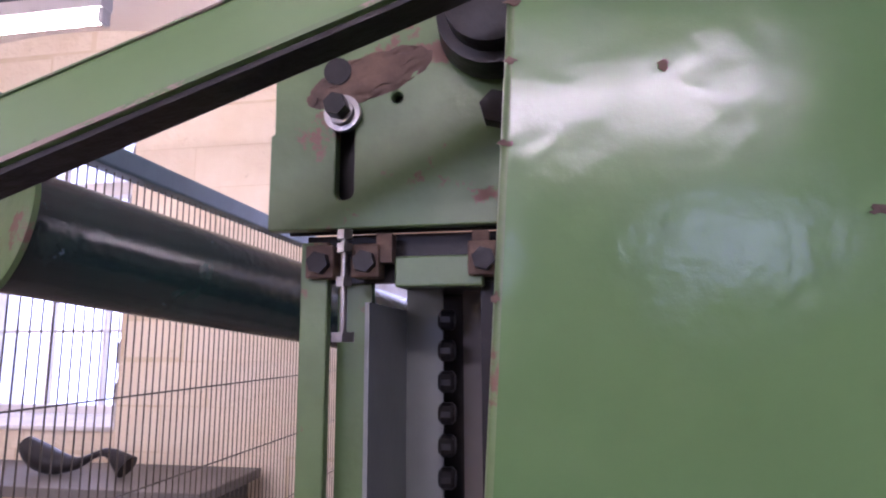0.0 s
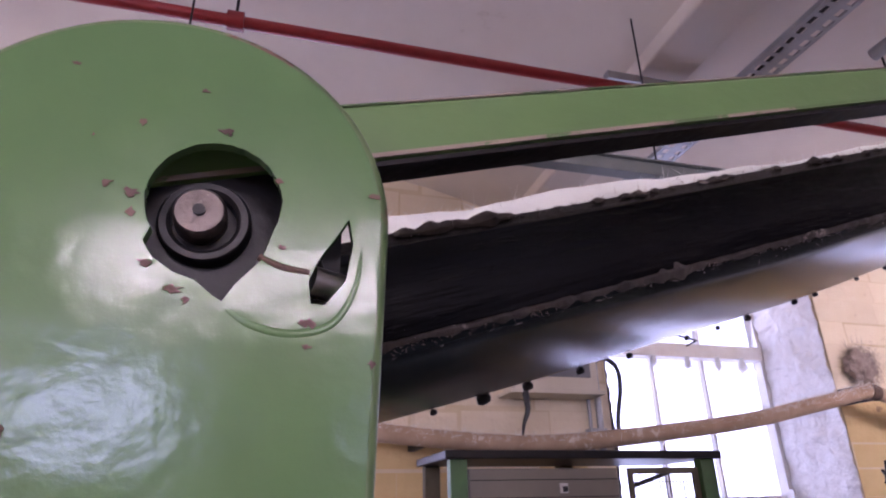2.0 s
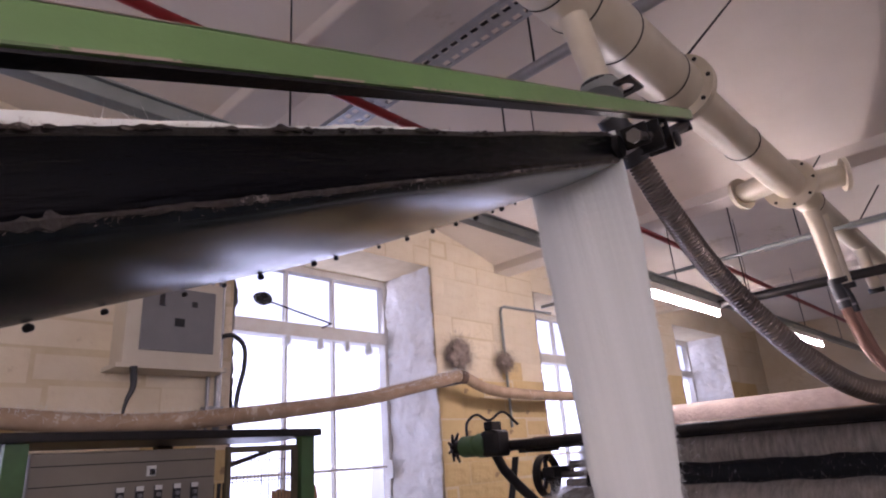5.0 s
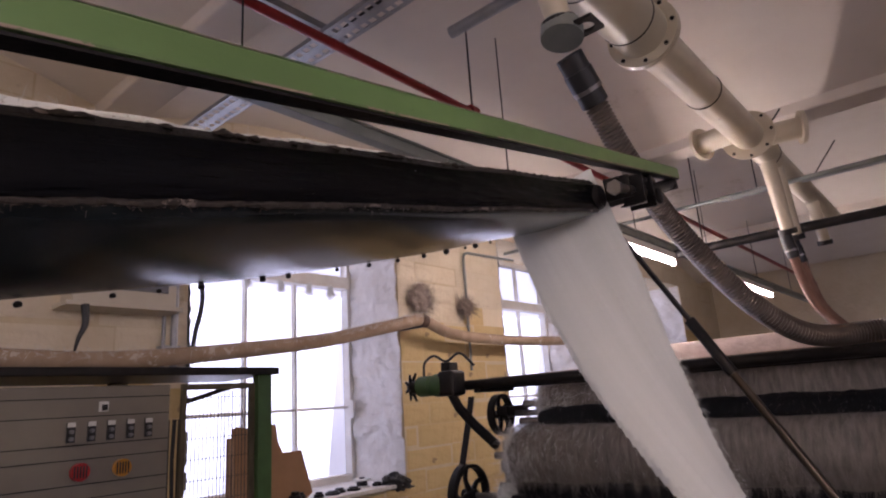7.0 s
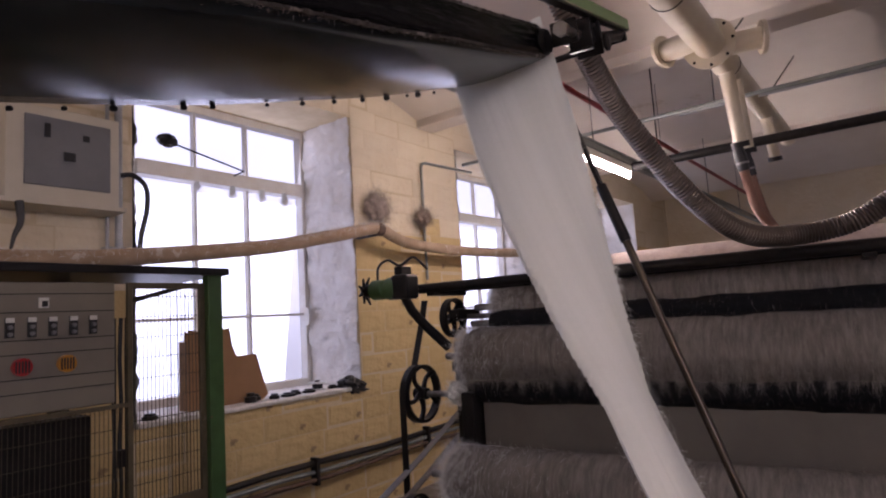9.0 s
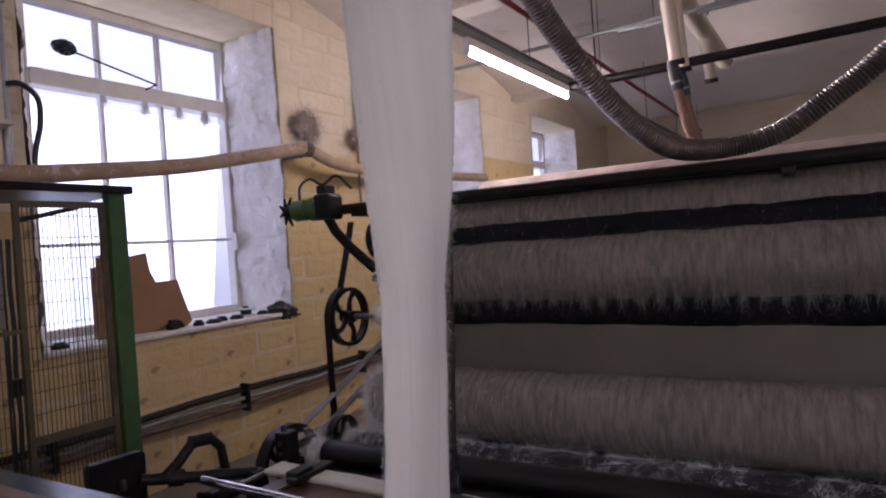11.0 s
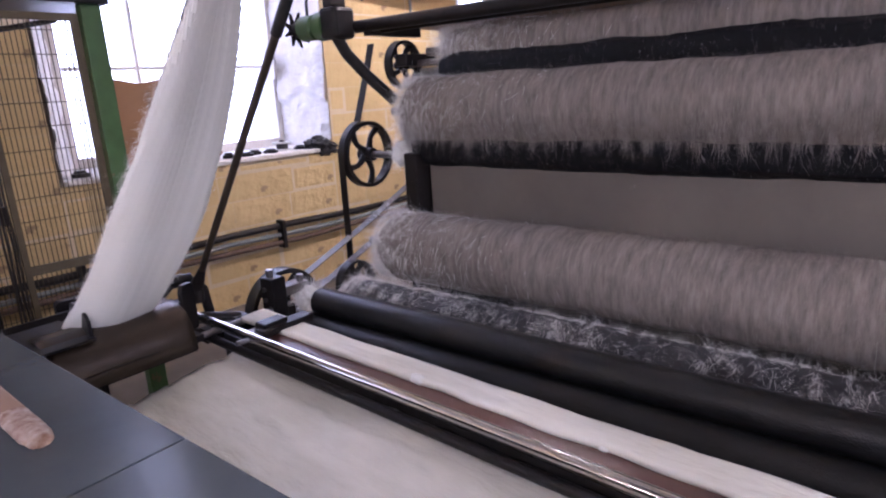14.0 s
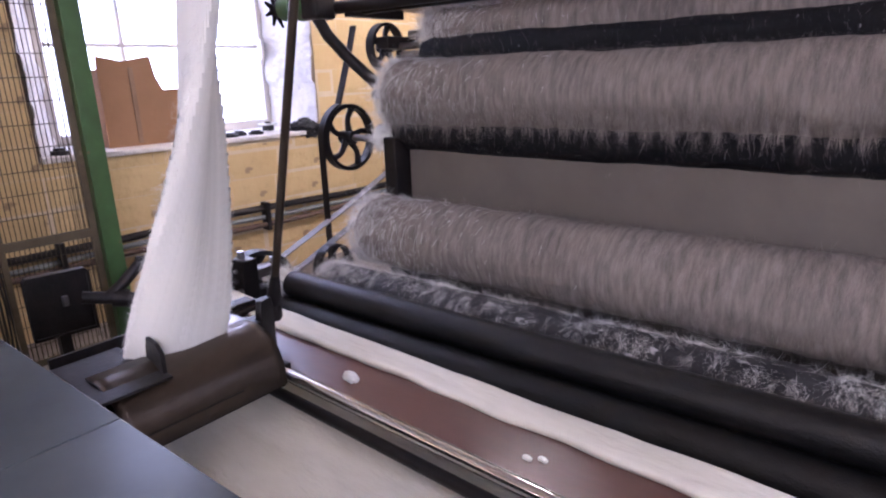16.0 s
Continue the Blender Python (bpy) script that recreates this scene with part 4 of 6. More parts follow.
part("post_web", box(1.253, 1.281, 1.487, 1.495, 0, 1.685), GREEN_WORN, tf)
part("post_return", box(1.279, 1.2825, 1.475, 1.70, 0, 1.64), TRUNK, tf, "grey inner guard")
part("inner_guard", box(1.283, 1.318, 1.60, 1.605, 0.3, 1.66), TRUNK, tf)
part("inner_guard", box(1.335, 1.365, 1.62, 1.625, 0.3, 1.66), SHEET, tf)
# added black sheet makes the gap behind the chain dark
part("chain_dark_sheet", box(1.30, 1.41, 1.66, 1.67, 0.3, 1.70), BLACK_STEEL, tf)
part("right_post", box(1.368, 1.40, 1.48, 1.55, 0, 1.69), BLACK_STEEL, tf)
# added black sheet for the shade seen through the slot
part("slot_dark_sheet", box(1.215, 1.392, 1.476, 1.4775, 1.694, 1.85), BLACK_STEEL, tf)
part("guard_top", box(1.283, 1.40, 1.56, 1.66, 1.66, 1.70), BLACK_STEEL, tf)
part("cross_bar", box(1.306, 1.372, 1.460, 1.474, 1.650, 1.673), GREEN_WORN, tf, bevel=0.0015)
part("cross_bar", box(1.23, 1.395, 1.478, 1.486, 1.655, 1.693), BLACK_STEEL, tf)
for x in (1.2505, 1.286, 1.374):
    lg = part("lug", box(x - 0.012, x + 0.010, 1.452, 1.470, 1.657, 1.682), RUST, tf, "rusty square lug", bevel=0.0015)
    part("bolt_head", hex_bolt((x, 1.444, 1.668), (0, 1, 0), 0.0085, 0.008), BLACK_STEEL, lg)
for x in (1.299, 1.371):
    part("lug_tab", box(x - 0.006, x + 0.006, 1.455, 1.468, 1.668, 1.69), RUST, tf)
sc = part("adjuster_screw", rod((1.2715, 1.446, 1.612), (1.2715, 1.446, 1.692), 0.0026, 10), STEEL, tf, "bright adjusting screw with nuts", True)
for z in (1.688, 1.678, 1.653, 1.613):
    part("nut", hex_bolt((1.2715, 1.446, z - 0.0035), (0, 0, 1), 0.0062 if z > 1.62 else 0.009, 0.007), STEEL, sc)
for i in range(9):
    z = 1.63 - i * 0.028
    part("chain_link", turned((1.318, 1.58, z), (1.333, 1.58, z), [(0, 0.007), (0.003, 0.010), (0.012, 0.010), (0.015, 0.007)], 12), BLACK_STEEL, tf)

# ---- dark drum and mesh fence by the window side ----
d0, d1 = Vector((0.717, 1.693, 1.761)), Vector((1.06, 2.52, 1.645))
dm = thing("guard_drum", "dark green enamelled round conveyor housing on a stand", "drum housing", (0.9, 2.1, 0))
part("drum_shell", turned(d0, d1, [(0, 0.079), (0.004, 0.084), (0.89, 0.0745), (0.90, 0.06)], 48), DARK_GREEN, dm, smooth=True)
dx = (d1 - d0).normalized()
part("end_cap", turned(d0 - dx * 0.012, d0, [(0, 0.098), (0.003, 0.102), (0.010, 0.102), (0.012, 0.096)], 48), GREEN_WORN, dm, "green end flange", True)
for q in (d0 + dx * 0.80,):
    part("stand_leg", box(q.x - 0.02, q.x + 0.02, q.y - 0.02, q.y + 0.02, 0, q.z - 0.06), DARK_GREEN, dm)
    part("stand_foot", box(q.x - 0.08, q.x + 0.08, q.y - 0.08, q.y + 0.08, 0, 0.012), DARK_GREEN, dm)

fe = thing("mesh_fence", "machine guard fence of vertical wires in a blue-green frame", "fence", (0.53, 2.7, 0))
for y in (1.20, 3.86):
    part("fence_post", box(0.51, 0.55, y, y + 0.04, 0, 2.0), DARK_GREEN, fe, bevel=0.003)
BLUE_RAIL = mat("blue_green_rail", (0.085, 0.16, 0.18), (0.065, 0.125, 0.145), 9, 0.4, bump=0.1)
part("top_rail", box(0.505, 0.555, 1.20, 3.90, 1.965, 2.015), BLUE_RAIL, fe, bevel=0.006)
part("bottom_rail", box(0.515, 0.545, 1.24, 3.86, 0.1, 0.14), BLUE_RAIL, fe)
me_ = None
for i in range(104):
    y = 1.252 + i * 0.025
    if me_ is None:
        w_ = part("fence_wire", rod((0, 0, 0.13), (0, 0, 1.97), 0.0017, 5), WIRE, fe)
        me_ = w_.data
        me_.transform(Matrix.Translation(ORIG[fe.name]))
    else:
        w_ = new("fence_wire", me_)
        w_.parent = fe
    w_.location = (0.53 - 0.53, y - 2.7, 0)
for z in (0.3, 0.5, 0.7, 0.9, 1.1, 1.3, 1.5, 1.7, 1.9):
    part("cross_wire", rod((0.533, 1.24, z), (0.533, 3.86, z), 0.002, 5), WIRE, fe)

# bench with machine parts beyond the fence
bn = thing("workbench", "dark workbench with worn machine parts under the far window", "bench", (-1.8, 4.4, 0))
part("bench_top", box(-3.4, -0.4, 4.1, 4.8, 0.78, 0.84), SHEET, bn, bevel=0.006)
for x in (-3.3, -0.5):
    part("leg", box(x - 0.04, x + 0.04, 4.15, 4.75, 0, 0.78), BLACK_STEEL, bn)
sd = thing("cast_bracket", "black curved casting lying on the workbench", "machine part", (-1.4, 4.4, 0.84))
part("casting", tube(smooth_path([(-1.75, 4.4, 1.02), (-1.6, 4.4, 0.93), (-1.4, 4.4, 0.91), (-1.2, 4.4, 0.98), (-1.05, 4.4, 0.90)], 8), 0.07, 14, None, lambda i: 0.05 + 0.03 * math.sin(i * 0.22)), BLACK_STEEL, sd, smooth=True)
es = thing("emergency_stop", "yellow emergency stop box with a red button on a stem", "switch", (-2.25, 4.35, 0.84))
part("stem", rod((-2.25, 4.35, 0.84), (-2.25, 4.35, 0.98), 0.012, 10), BLACK_STEEL, es)
part("stop_box", box(-2.30, -2.20, 4.31, 4.39, 0.97, 1.06), YELLOW_BUTTON, es, bevel=0.006)
part("stop_button", rod((-2.25, 4.31, 1.015), (-2.25, 4.28, 1.015), 0.025, 20), RED_BUTTON, es, smooth=True)

# ---- the carding machine (built square, then set askew) ----
ROLL_S, ROLL_N = -0.6, 3.08


def card_frame():
    t = thing("carding_machine_frame", "black cast iron side frame of the carding machine", "machine frame", (4.9, 3.2, 0))
    part("side_frame", box(5.0, 6.4, 3.12, 3.20, 0, 1.45), BLACK_STEEL, t, m=CARD, bevel=0.01)
    part("side_frame", box(5.0, 6.4, -0.75, -0.66, 0, 1.45), BLACK_STEEL, t, m=CARD, bevel=0.01)
    part("front_leg", box(4.86, 4.99, 3.0, 3.08, 0, 1.16), BLACK_STEEL, t, m=CARD, bevel=0.008)
    part("front_leg", box(4.30, 4.42, 3.06, 3.12, 0, 0.46), BLACK_STEEL, t, m=CARD, bevel=0.008)
    part("front_leg", box(4.30, 4.42, -0.70, -0.62, 0, 0.46), BLACK_STEEL, t, m=CARD, bevel=0.008)
    part("base_beam", box(4.3, 6.4, 3.06, 3.16, 0.02, 0.2), BLACK_STEEL, t, m=CARD)
    part("front_sheet", box(4.95, 4.965, ROLL_S, 2.98, 0.55, 1.18), SHEET, t, "flat dusty grey cover sheet", m=CARD)
    part("cover_body", box(5.15, 6.3, ROLL_S, 3.05, 0.3, 1.40), BLACK_STEEL, t, m=CARD)
    part("top_board", box(5.05, 6.3, ROLL_S, 3.3, 1.79, 1.83), WOOD, t, "fibre-covered top board", m=CARD, bevel=0.01)
    part("rear_hood", turned((6.15, 3.0, 1.80), (6.15, ROLL_S, 1.80), [(0, 0.17), (0.01, 0.19), (3.59, 0.19), (3.6, 0.17)], 40), FIBRE_DUST, t, "rear hood furred with pale pinkish fibre", True, m=CARD)
    part("top_stay", box(5.9, 6.0, ROLL_S, ROLL_S + 0.06, 1.4, 1.79), BLACK_STEEL, t, m=CARD)
    part("top_stay", box(5.9, 6.0, 3.1, 3.16, 1.4, 1.79), BLACK_STEEL, t, m=CARD)
    for z in (1.62, 1.30):
        part("bearing_arm", box(5.0, 5.25, 3.14, 3.22, z - 0.03, z + 0.03), BLACK_STEEL, t, m=CARD, bevel=0.006)
    arm = bmesh.new()
    tube([(4.72, 3.36, 1.77), (4.78, 3.34, 1.66), (4.86, 3.30, 1.56), (4.98, 3.22, 1.42)], 0.03, 10, arm)
    part("curved_arm", arm, BLACK_STEEL, t, m=CARD, smooth=True)
    return t


card_frame()
ROLLERS = []


def fibre_roller(name, x, z, r, label, seed, n, hair, hair_mat, body, spin, y0=ROLL_S, y1=ROLL_N, core=0.05, tufts=True):
    """A fleece-covered roller in its own space: the axis is y, the middle of its north end is the origin."""
    t = thing(name, label, "roller", group="carding rollers")
    ORIG[t.name] = Vector()
    L = y1 - y0
    bm = bmesh.new()
    k, seg = 90, 40
    rings = []
    for i in range(k + 1):
        s = L * i / k
        e = min(1.0, (i + 0.35) / 2.2)
        rings.append([bm.verts.new(((r * (0.75 + 0.25 * e) + 0.010 * noise.noise(Vector((s * 5, a * 1.9, seed))) + 0.006 * noise.noise(Vector((s * 22, a * 5, seed)))) * math.cos(a), -s, (r * (0.75 + 0.25 * e) + 0.010 * noise.noise(Vector((s * 5, a * 1.9, seed))) + 0.006 * noise.noise(Vector((s * 22, a * 5, seed)))) * math.sin(a))) for a in (2 * math.pi * j / seg for j in range(seg))])
    for a, b in zip(rings, rings[1:]):
        for j in range(seg):
            bm.faces.new((a[j], a[(j + 1) % seg], b[(j + 1) % seg], b[j]))
    bm.faces.new(rings[0][::-1])
    bm.faces.new(rings[-1])
    part("fleece", bm, body, t, smooth=True)
    part("axle", rod((0, 0.16, 0), (0, -L - 0.1, 0), 0.022), STEEL, t, smooth=True)
    g = np.random.default_rng(seed)
    a = g.uniform(0, 2 * math.pi, n)
    s = g.uniform(0, L, n)
    base = np.stack([r * np.cos(a), -s, r * np.sin(a)], 1)
    tang = np.stack([-np.sin(a), 0 * a, np.cos(a)], 1) * spin
    outw = np.stack([np.cos(a), 0 * a, np.sin(a)], 1)
    lie = 0.03 if name == "web_roller" else 0.28
    strands("loose_fibre", base * 1.004, tang + outw * g.uniform(0.2, 1.0, n)[:, None] * lie + np.stack([0 * a, g.normal(0, 0.18, n), 0 * a], 1), g.uniform(0.3, 0.9, n) * hair, 0.00030, 0.30, hair_mat, t, "wispy loose fibre", seed)
    if tufts:
        m_ = 2600
        a = g.uniform(0, 2 * math.pi, m_)
        rr = r * np.sqrt(g.uniform(0.1, 1, m_))
        base = np.stack([rr * np.cos(a), g.uniform(-0.03, 0.025, m_), rr * np.sin(a)], 1)
        strands("end_tuft", base, np.stack([np.cos(a), 0.9 + 0 * a, np.sin(a)], 1) + g.normal(0, 0.35, (m_, 3)), g.uniform(0.012, 0.045, m_), 0.0008, 0.6, WOOL_WHITE_HAIR, t, "white wool caught at the roller end", seed + 1)
        # whiter fleece towards the end of the roller
        m_ = 5000
        a = g.uniform(0, 2 * math.pi, m_)
        s = np.minimum(g.exponential(0.16, m_), L)
        outw = np.stack([np.cos(a), 0 * a, np.sin(a)], 1)
        tang = np.stack([-np.sin(a), 0 * a, np.cos(a)], 1) * spin
        strands("pale_fibre", outw * r * 1.003 - np.stack([0 * a, s, 0 * a], 1), tang + outw * 0.16 + g.normal(0, 0.16, (m_, 3)), g.uniform(0.02, 0.05, m_), 0.0006, 0.2, WOOL_WHITE_HAIR, t, "whiter fleece near the roller end", seed + 2)
    if name == "web_roller":
        # wisps of web, torn into curls
        nc, per = 2000, 30
        ca = np.repeat(g.uniform(0, 2 * math.pi, nc), per)
        cs = np.repeat(L * g.uniform(0, 1, nc) ** 1.7, per)
        sl = np.repeat(g.normal(0, 0.4, nc), per)
        a = ca + g.normal(0, 0.14, nc * per)
        s = np.clip(cs + g.normal(0, 0.006, nc * per) + (a - ca) * sl * 0.1, 0, L)
        outw = np.stack([np.cos(a), 0 * a, np.sin(a)], 1)
        tang = np.stack([-np.sin(a), sl, np.cos(a)], 1)
        strands("web_wisp", outw * r * 1.012 - np.stack([0 * a, s, 0 * a], 1), tang + outw * 0.02 + g.normal(0, 0.14, (nc * per, 3)), g.uniform(0.010, 0.035, nc * per), 0.00034, 0.6, WOOL_WHITE_HAIR, t, "curling white web wisps", seed + 3)
    ROLLERS.append((t, CARD @ pose(x, y1, z), spin))
    return t


fibre_roller("worker_roller", 5.12, 1.655, 0.105, "grey fleece-covered upper worker roller", 11, 20000, 0.042, WOOL_HAIR, WOOL_GREY, 1, y1=2.93)
fibre_roller("worker_roller", 4.985, 1.365, 0.165, "grey fleece-covered middle worker roller shedding fibre", 12, 46000, 0.042, WOOL_HAIR, WOOL_GREY, 1)
fibre_roller("stripper_roller", 4.99, 1.19, 0.105, "dark stripper roller with hanging fibre", 13, 4500, 0.05, WOOL_HAIR, CARD_CLOTH, -1, y1=3.06, tufts=False)
fibre_roller("stripper_roller", 5.06, 1.555, 0.085, "dark stripper roller between the fleece rollers", 14, 2500, 0.04, WOOL_HAIR, CARD_CLOTH, -1, y1=2.93, tufts=False)
fibre_roller("doffer_roller", 4.71, 0.73, 0.165, "pale fleece-covered doffer roller", 15, 46000, 0.042, WOOL_HAIR, WOOL_GREY, 1, y1=3.04)
fibre_roller("web_roller", 4.40, 0.50, 0.135, "black roller veiled with thin white wool web", 16, 9000, 0.05, WOOL_HAIR, WEB, 1, y1=3.03, tufts=False)


def fibre_fringe(x, z, r, a0, a1, n, lmax, y1, label, seed):
    """Fibre that hangs in clumps from the underside of a fleece roller."""
    t = thing("fibre_fringe", label, "wool", tuple(CARD @ Vector((x, 1.0, z))), "hanging fibre fringes", "stuff")
    g = np.random.default_rng(seed)
    clump = g.uniform(ROLL_S, y1, n // 14)
    y = g.choice(clump, n) + g.normal(0, 0.006, n)
    a = np.radians(g.uniform(a0, a1, n))
    b = np.stack([x + r * np.cos(a), y, z + r * np.sin(a)], 1)
    c_, s_ = math.cos(radians(3.4)), math.sin(radians(3.4))
    dx, dy = b[:, 0] - 4.5, b[:, 1] - 3.0
    b[:, 0], b[:, 1] = 4.5 + dx * c_ - dy * s_, 3.0 + dx * s_ + dy * c_
    L = lmax * (0.25 + 0.75 * np.abs(np.sin(y * 37.0))) * g.uniform(0.4, 1.0, n)
    strands("fringe_fibre", b, np.stack([g.normal(-0.08, 0.10, n), g.normal(0, 0.10, n), -np.ones(n)], 1), L, 0.0005, 0.12, WOOL_HAIR, t, "wispy hanging fibre", seed)


def plain_roller(x, z, r, y1, label):
    t = thing("delivery_roller", label, "roller", group="delivery rollers")
    ORIG[t.name] = Vector()
    L = y1 - ROLL_S
    part("roller_sleeve", turned((0, 0, 0), (0, -L, 0), [(0, r * 0.8), (0.004, r), (L - 0.004, r), (L, r * 0.8)], 36), LEATHER, t, smooth=True)
    part("axle", rod((0, 0.12, 0), (0, -L - 0.1, 0), 0.02), STEEL, t, smooth=True)
    ROLLERS.append((t, CARD @ pose(x, y1, z), -1))


fibre_fringe(4.985, 1.365, 0.163, 185, 245, 13000, 0.105, 3.04, "grey fibre fringe hanging below the middle roller", 31)
fibre_fringe(5.12, 1.655, 0.103, 185, 245, 8000, 0.07, 2.9, "grey fibre fringe hanging below the upper roller", 32)
plain_roller(4.135, 0.618, 0.057, 2.96, "grained black leather-covered upper delivery roller")
plain_roller(4.065, 0.515, 0.066, 2.95, "grained black leather-covered lower delivery roller")

# wool gathered on the roller ends
for x, y, z, s in ((4.13, 3.02, 0.62, 0.055), (4.97, 3.16, 1.14, 0.065)):
    t = thing("wool_clump", "white wool clump wound on a roller end", "wool", tuple(CARD @ Vector((x, y, z))))
    bm = bmesh.new()
    bmesh.ops.create_icosphere(bm, subdivisions=4, radius=1)
    for v in bm.verts:
        q = v.co.copy()
        v.co = Vector((x, y, z)) + q * s * (1 + 0.3 * noise.noise(q * 2.4) + 0.12 * noise.noise(q * 7))
    part("wool_body", bm, WOOL, t, smooth=True, m=CARD)
    g = np.random.default_rng(int(z * 100))
    d = g.normal(size=(1800, 3))
    d /= np.linalg.norm(d, axis=1, keepdims=True)
    c_ = np.array(CARD @ Vector((x, y, z)))
    strands("wool_fibre", c_ + d * s * 0.95, d + g.normal(0, 0.6, (1800, 3)), g.uniform(0.01, 0.035, 1800), 0.0009, 0.6, WOOL_WHITE_HAIR, t)

# top bar with its motor
tb = thing("traverse_bar", "dark steel traverse bar across the machine front", "bar", tuple(CARD @ Vector((4.83, 3.0, 1.787))))
part("bar_tube", rod((4.83, 3.36, 1.787), (4.83, -0.9, 1.787), 0.03, 20), BLACK_STEEL, tb, smooth=True, m=CARD)
part("lower_bar", rod((4.90, 3.3, 1.765), (4.90, -0.9, 1.765), 0.014, 12), BLACK_STEEL, tb, smooth=True, m=CARD)
for y in (3.2, 1.0, -0.7):
    part("bar_bracket", box(4.82, 5.2, y, y + 0.05, 1.74, 1.785), BLACK_STEEL, tb, m=CARD)
mo = thing("gear_motor", "green gear motor with a spiky black fan", "motor", tuple(CARD @ Vector((4.74, 3.5, 1.79))))
part("motor_body", turned((4.735, 3.60, 1.80), (4.735, 3.40, 1.80), [(0, 0.05), (0.01, 0.062), (0.10, 0.062), (0.11, 0.05), (0.13, 0.05), (0.135, 0.07), (0.2, 0.07)], 24), POST_GREEN, mo, smooth=True, m=CARD)
bm = bmesh.new()
for i in range(9):
    a = 2 * math.pi * i / 9
    p = Vector((4.735 + 0.035 * math.cos(a), 3.66, 1.80 + 0.035 * math.sin(a)))
    q = Vector((4.735 + 0.088 * math.cos(a), 3.64, 1.80 + 0.088 * math.sin(a)))
    rod(p, q, 0.014, 6, bm, 0.007)
rod((4.735, 3.67, 1.80), (4.735, 3.59, 1.80), 0.04, 16, bm)
part("fan", bm, BLACK_STEEL, mo, "black fan with stub blades", m=CARD)
part("gear_case", box(4.68, 4.82, 3.30, 3.42, 1.73, 1.88), BLACK_STEEL, mo, m=CARD, bevel=0.02)
part("terminal_box", box(4.70, 4.80, 3.34, 3.40, 1.88, 1.93), BLACK_STEEL, mo, m=CARD, bevel=0.006)
part("motor_cable", tube(smooth_path([CARD @ Vector(p) for p in ((4.735, 3.56, 1.86), (4.735, 3.55, 1.94), (4.745, 3.48, 1.98), (4.76, 3.40, 1.94), (4.77, 3.30, 1.98), (4.80, 3.22, 1.90))], 8), 0.008, 8), BLACK_PLASTIC, mo, smooth=True)


def spoked_wheel(x, y, z, r, w, label):
    t = thing("spoked_pulley", label, "pulley", group="belt pulleys")
    ORIG[t.name] = Vector()
    bm = bmesh.new()
    seg = 48
    prof = [(-w / 2, r), (w / 2, r), (w / 2, r * 0.885), (-w / 2, r * 0.885)]
    rings = [[bm.verts.new((rr * math.cos(a), yy, rr * math.sin(a))) for yy, rr in prof] for a in (2 * math.pi * i / seg for i in range(seg))]
    for i in range(seg):
        for k in range(4):
            bm.faces.new((rings[i][k], rings[i][(k + 1) % 4], rings[(i + 1) % seg][(k + 1) % 4], rings[(i + 1) % seg][k]))
    part("rim", bm, BLACK_STEEL, t, smooth=True)
    part("hub", turned((0, -w, 0), (0, w, 0), [(0, r * 0.14), (0.004, r * 0.2), (2 * w - 0.004, r * 0.2), (2 * w, r * 0.14)], 20), BLACK_STEEL, t, smooth=True)
    for i in range(5):
        a = 2 * math.pi * i / 5
        c0, c1 = (r * 0.15 * math.cos(a), 0, r * 0.15 * math.sin(a)), (r * 0.92 * math.cos(a), 0, r * 0.92 * math.sin(a))
        part("spoke", tube(smooth_path([c0, (r * 0.55 * math.cos(a + 0.22), 0, r * 0.55 * math.sin(a + 0.22)), c1], 5), 0.016, 8, None, lambda k_: 0.021 - 0.006 * math.sin(math.pi * k_ / 10)), BLACK_STEEL, t, smooth=True)
    part("axle", rod((0, -0.35, 0), (0, 0.06, 0), 0.018), STEEL, t, smooth=True)
    ROLLERS.append((t, CARD @ pose(x, y, z), 1.3))
    return t


spoked_wheel(4.955, 3.43, 1.138, 0.180, 0.05, "black cast iron belt pulley with five spokes")
spoked_wheel(5.10, 3.25, 1.60, 0.125, 0.05, "smaller black spoked belt pulley")
spoked_wheel(4.66, 3.30, 0.50, 0.12, 0.05, "dark low belt pulley beside the doffer")
spoked_wheel(4.10, 3.17, 0.555, 0.185, 0.06, "black gear wheel at the delivery rollers")
be = thing("drive_belt", "flat dark leather drive belt round the pulleys", "belt", tuple(CARD @ Vector((4.8, 3.44, 1.0))))


def belt(points, w, y, bm):
    a = [bm.verts.new((x, y - w / 2, z)) for x, z in points]
    b = [bm.verts.new((x, y + w / 2, z)) for x, z in points]
    for i in range(len(points) - 1):
        bm.faces.new((a[i], a[i + 1], b[i + 1], b[i]))
    return bm


arc = [(4.955 + 0.184 * math.cos(a), 1.138 + 0.184 * math.sin(a)) for a in (math.pi * (1.0 - 0.42 * i / 12) for i in range(13))]
bm = belt([(4.771, 0.12)] + [(4.771, 1.138)] + arc[1:] + [(5.02, 1.60), (5.06, 1.72)], 0.045, 3.44, bmesh.new())
ob = part("belt_band", bm, BLACK_STEEL, be, m=CARD)
ob.modifiers.new("thick", 'SOLIDIFY').thickness = 0.006
for (xa, za), (xb, zb), y in (((4.20, 0.50), (5.6, 1.06), 3.42), ((4.22, 0.42), (5.6, 0.98), 3.36)):
    ob = part("belt_band", belt([(xa, za), ((xa + xb) / 2, (za + zb) / 2 - 0.02), (xb, zb)], 0.05, y, bmesh.new()), BELT_LEATHER, be, "worn pale belt run", m=CARD)
    ob.modifiers.new("thick", 'SOLIDIFY').thickness = 0.006

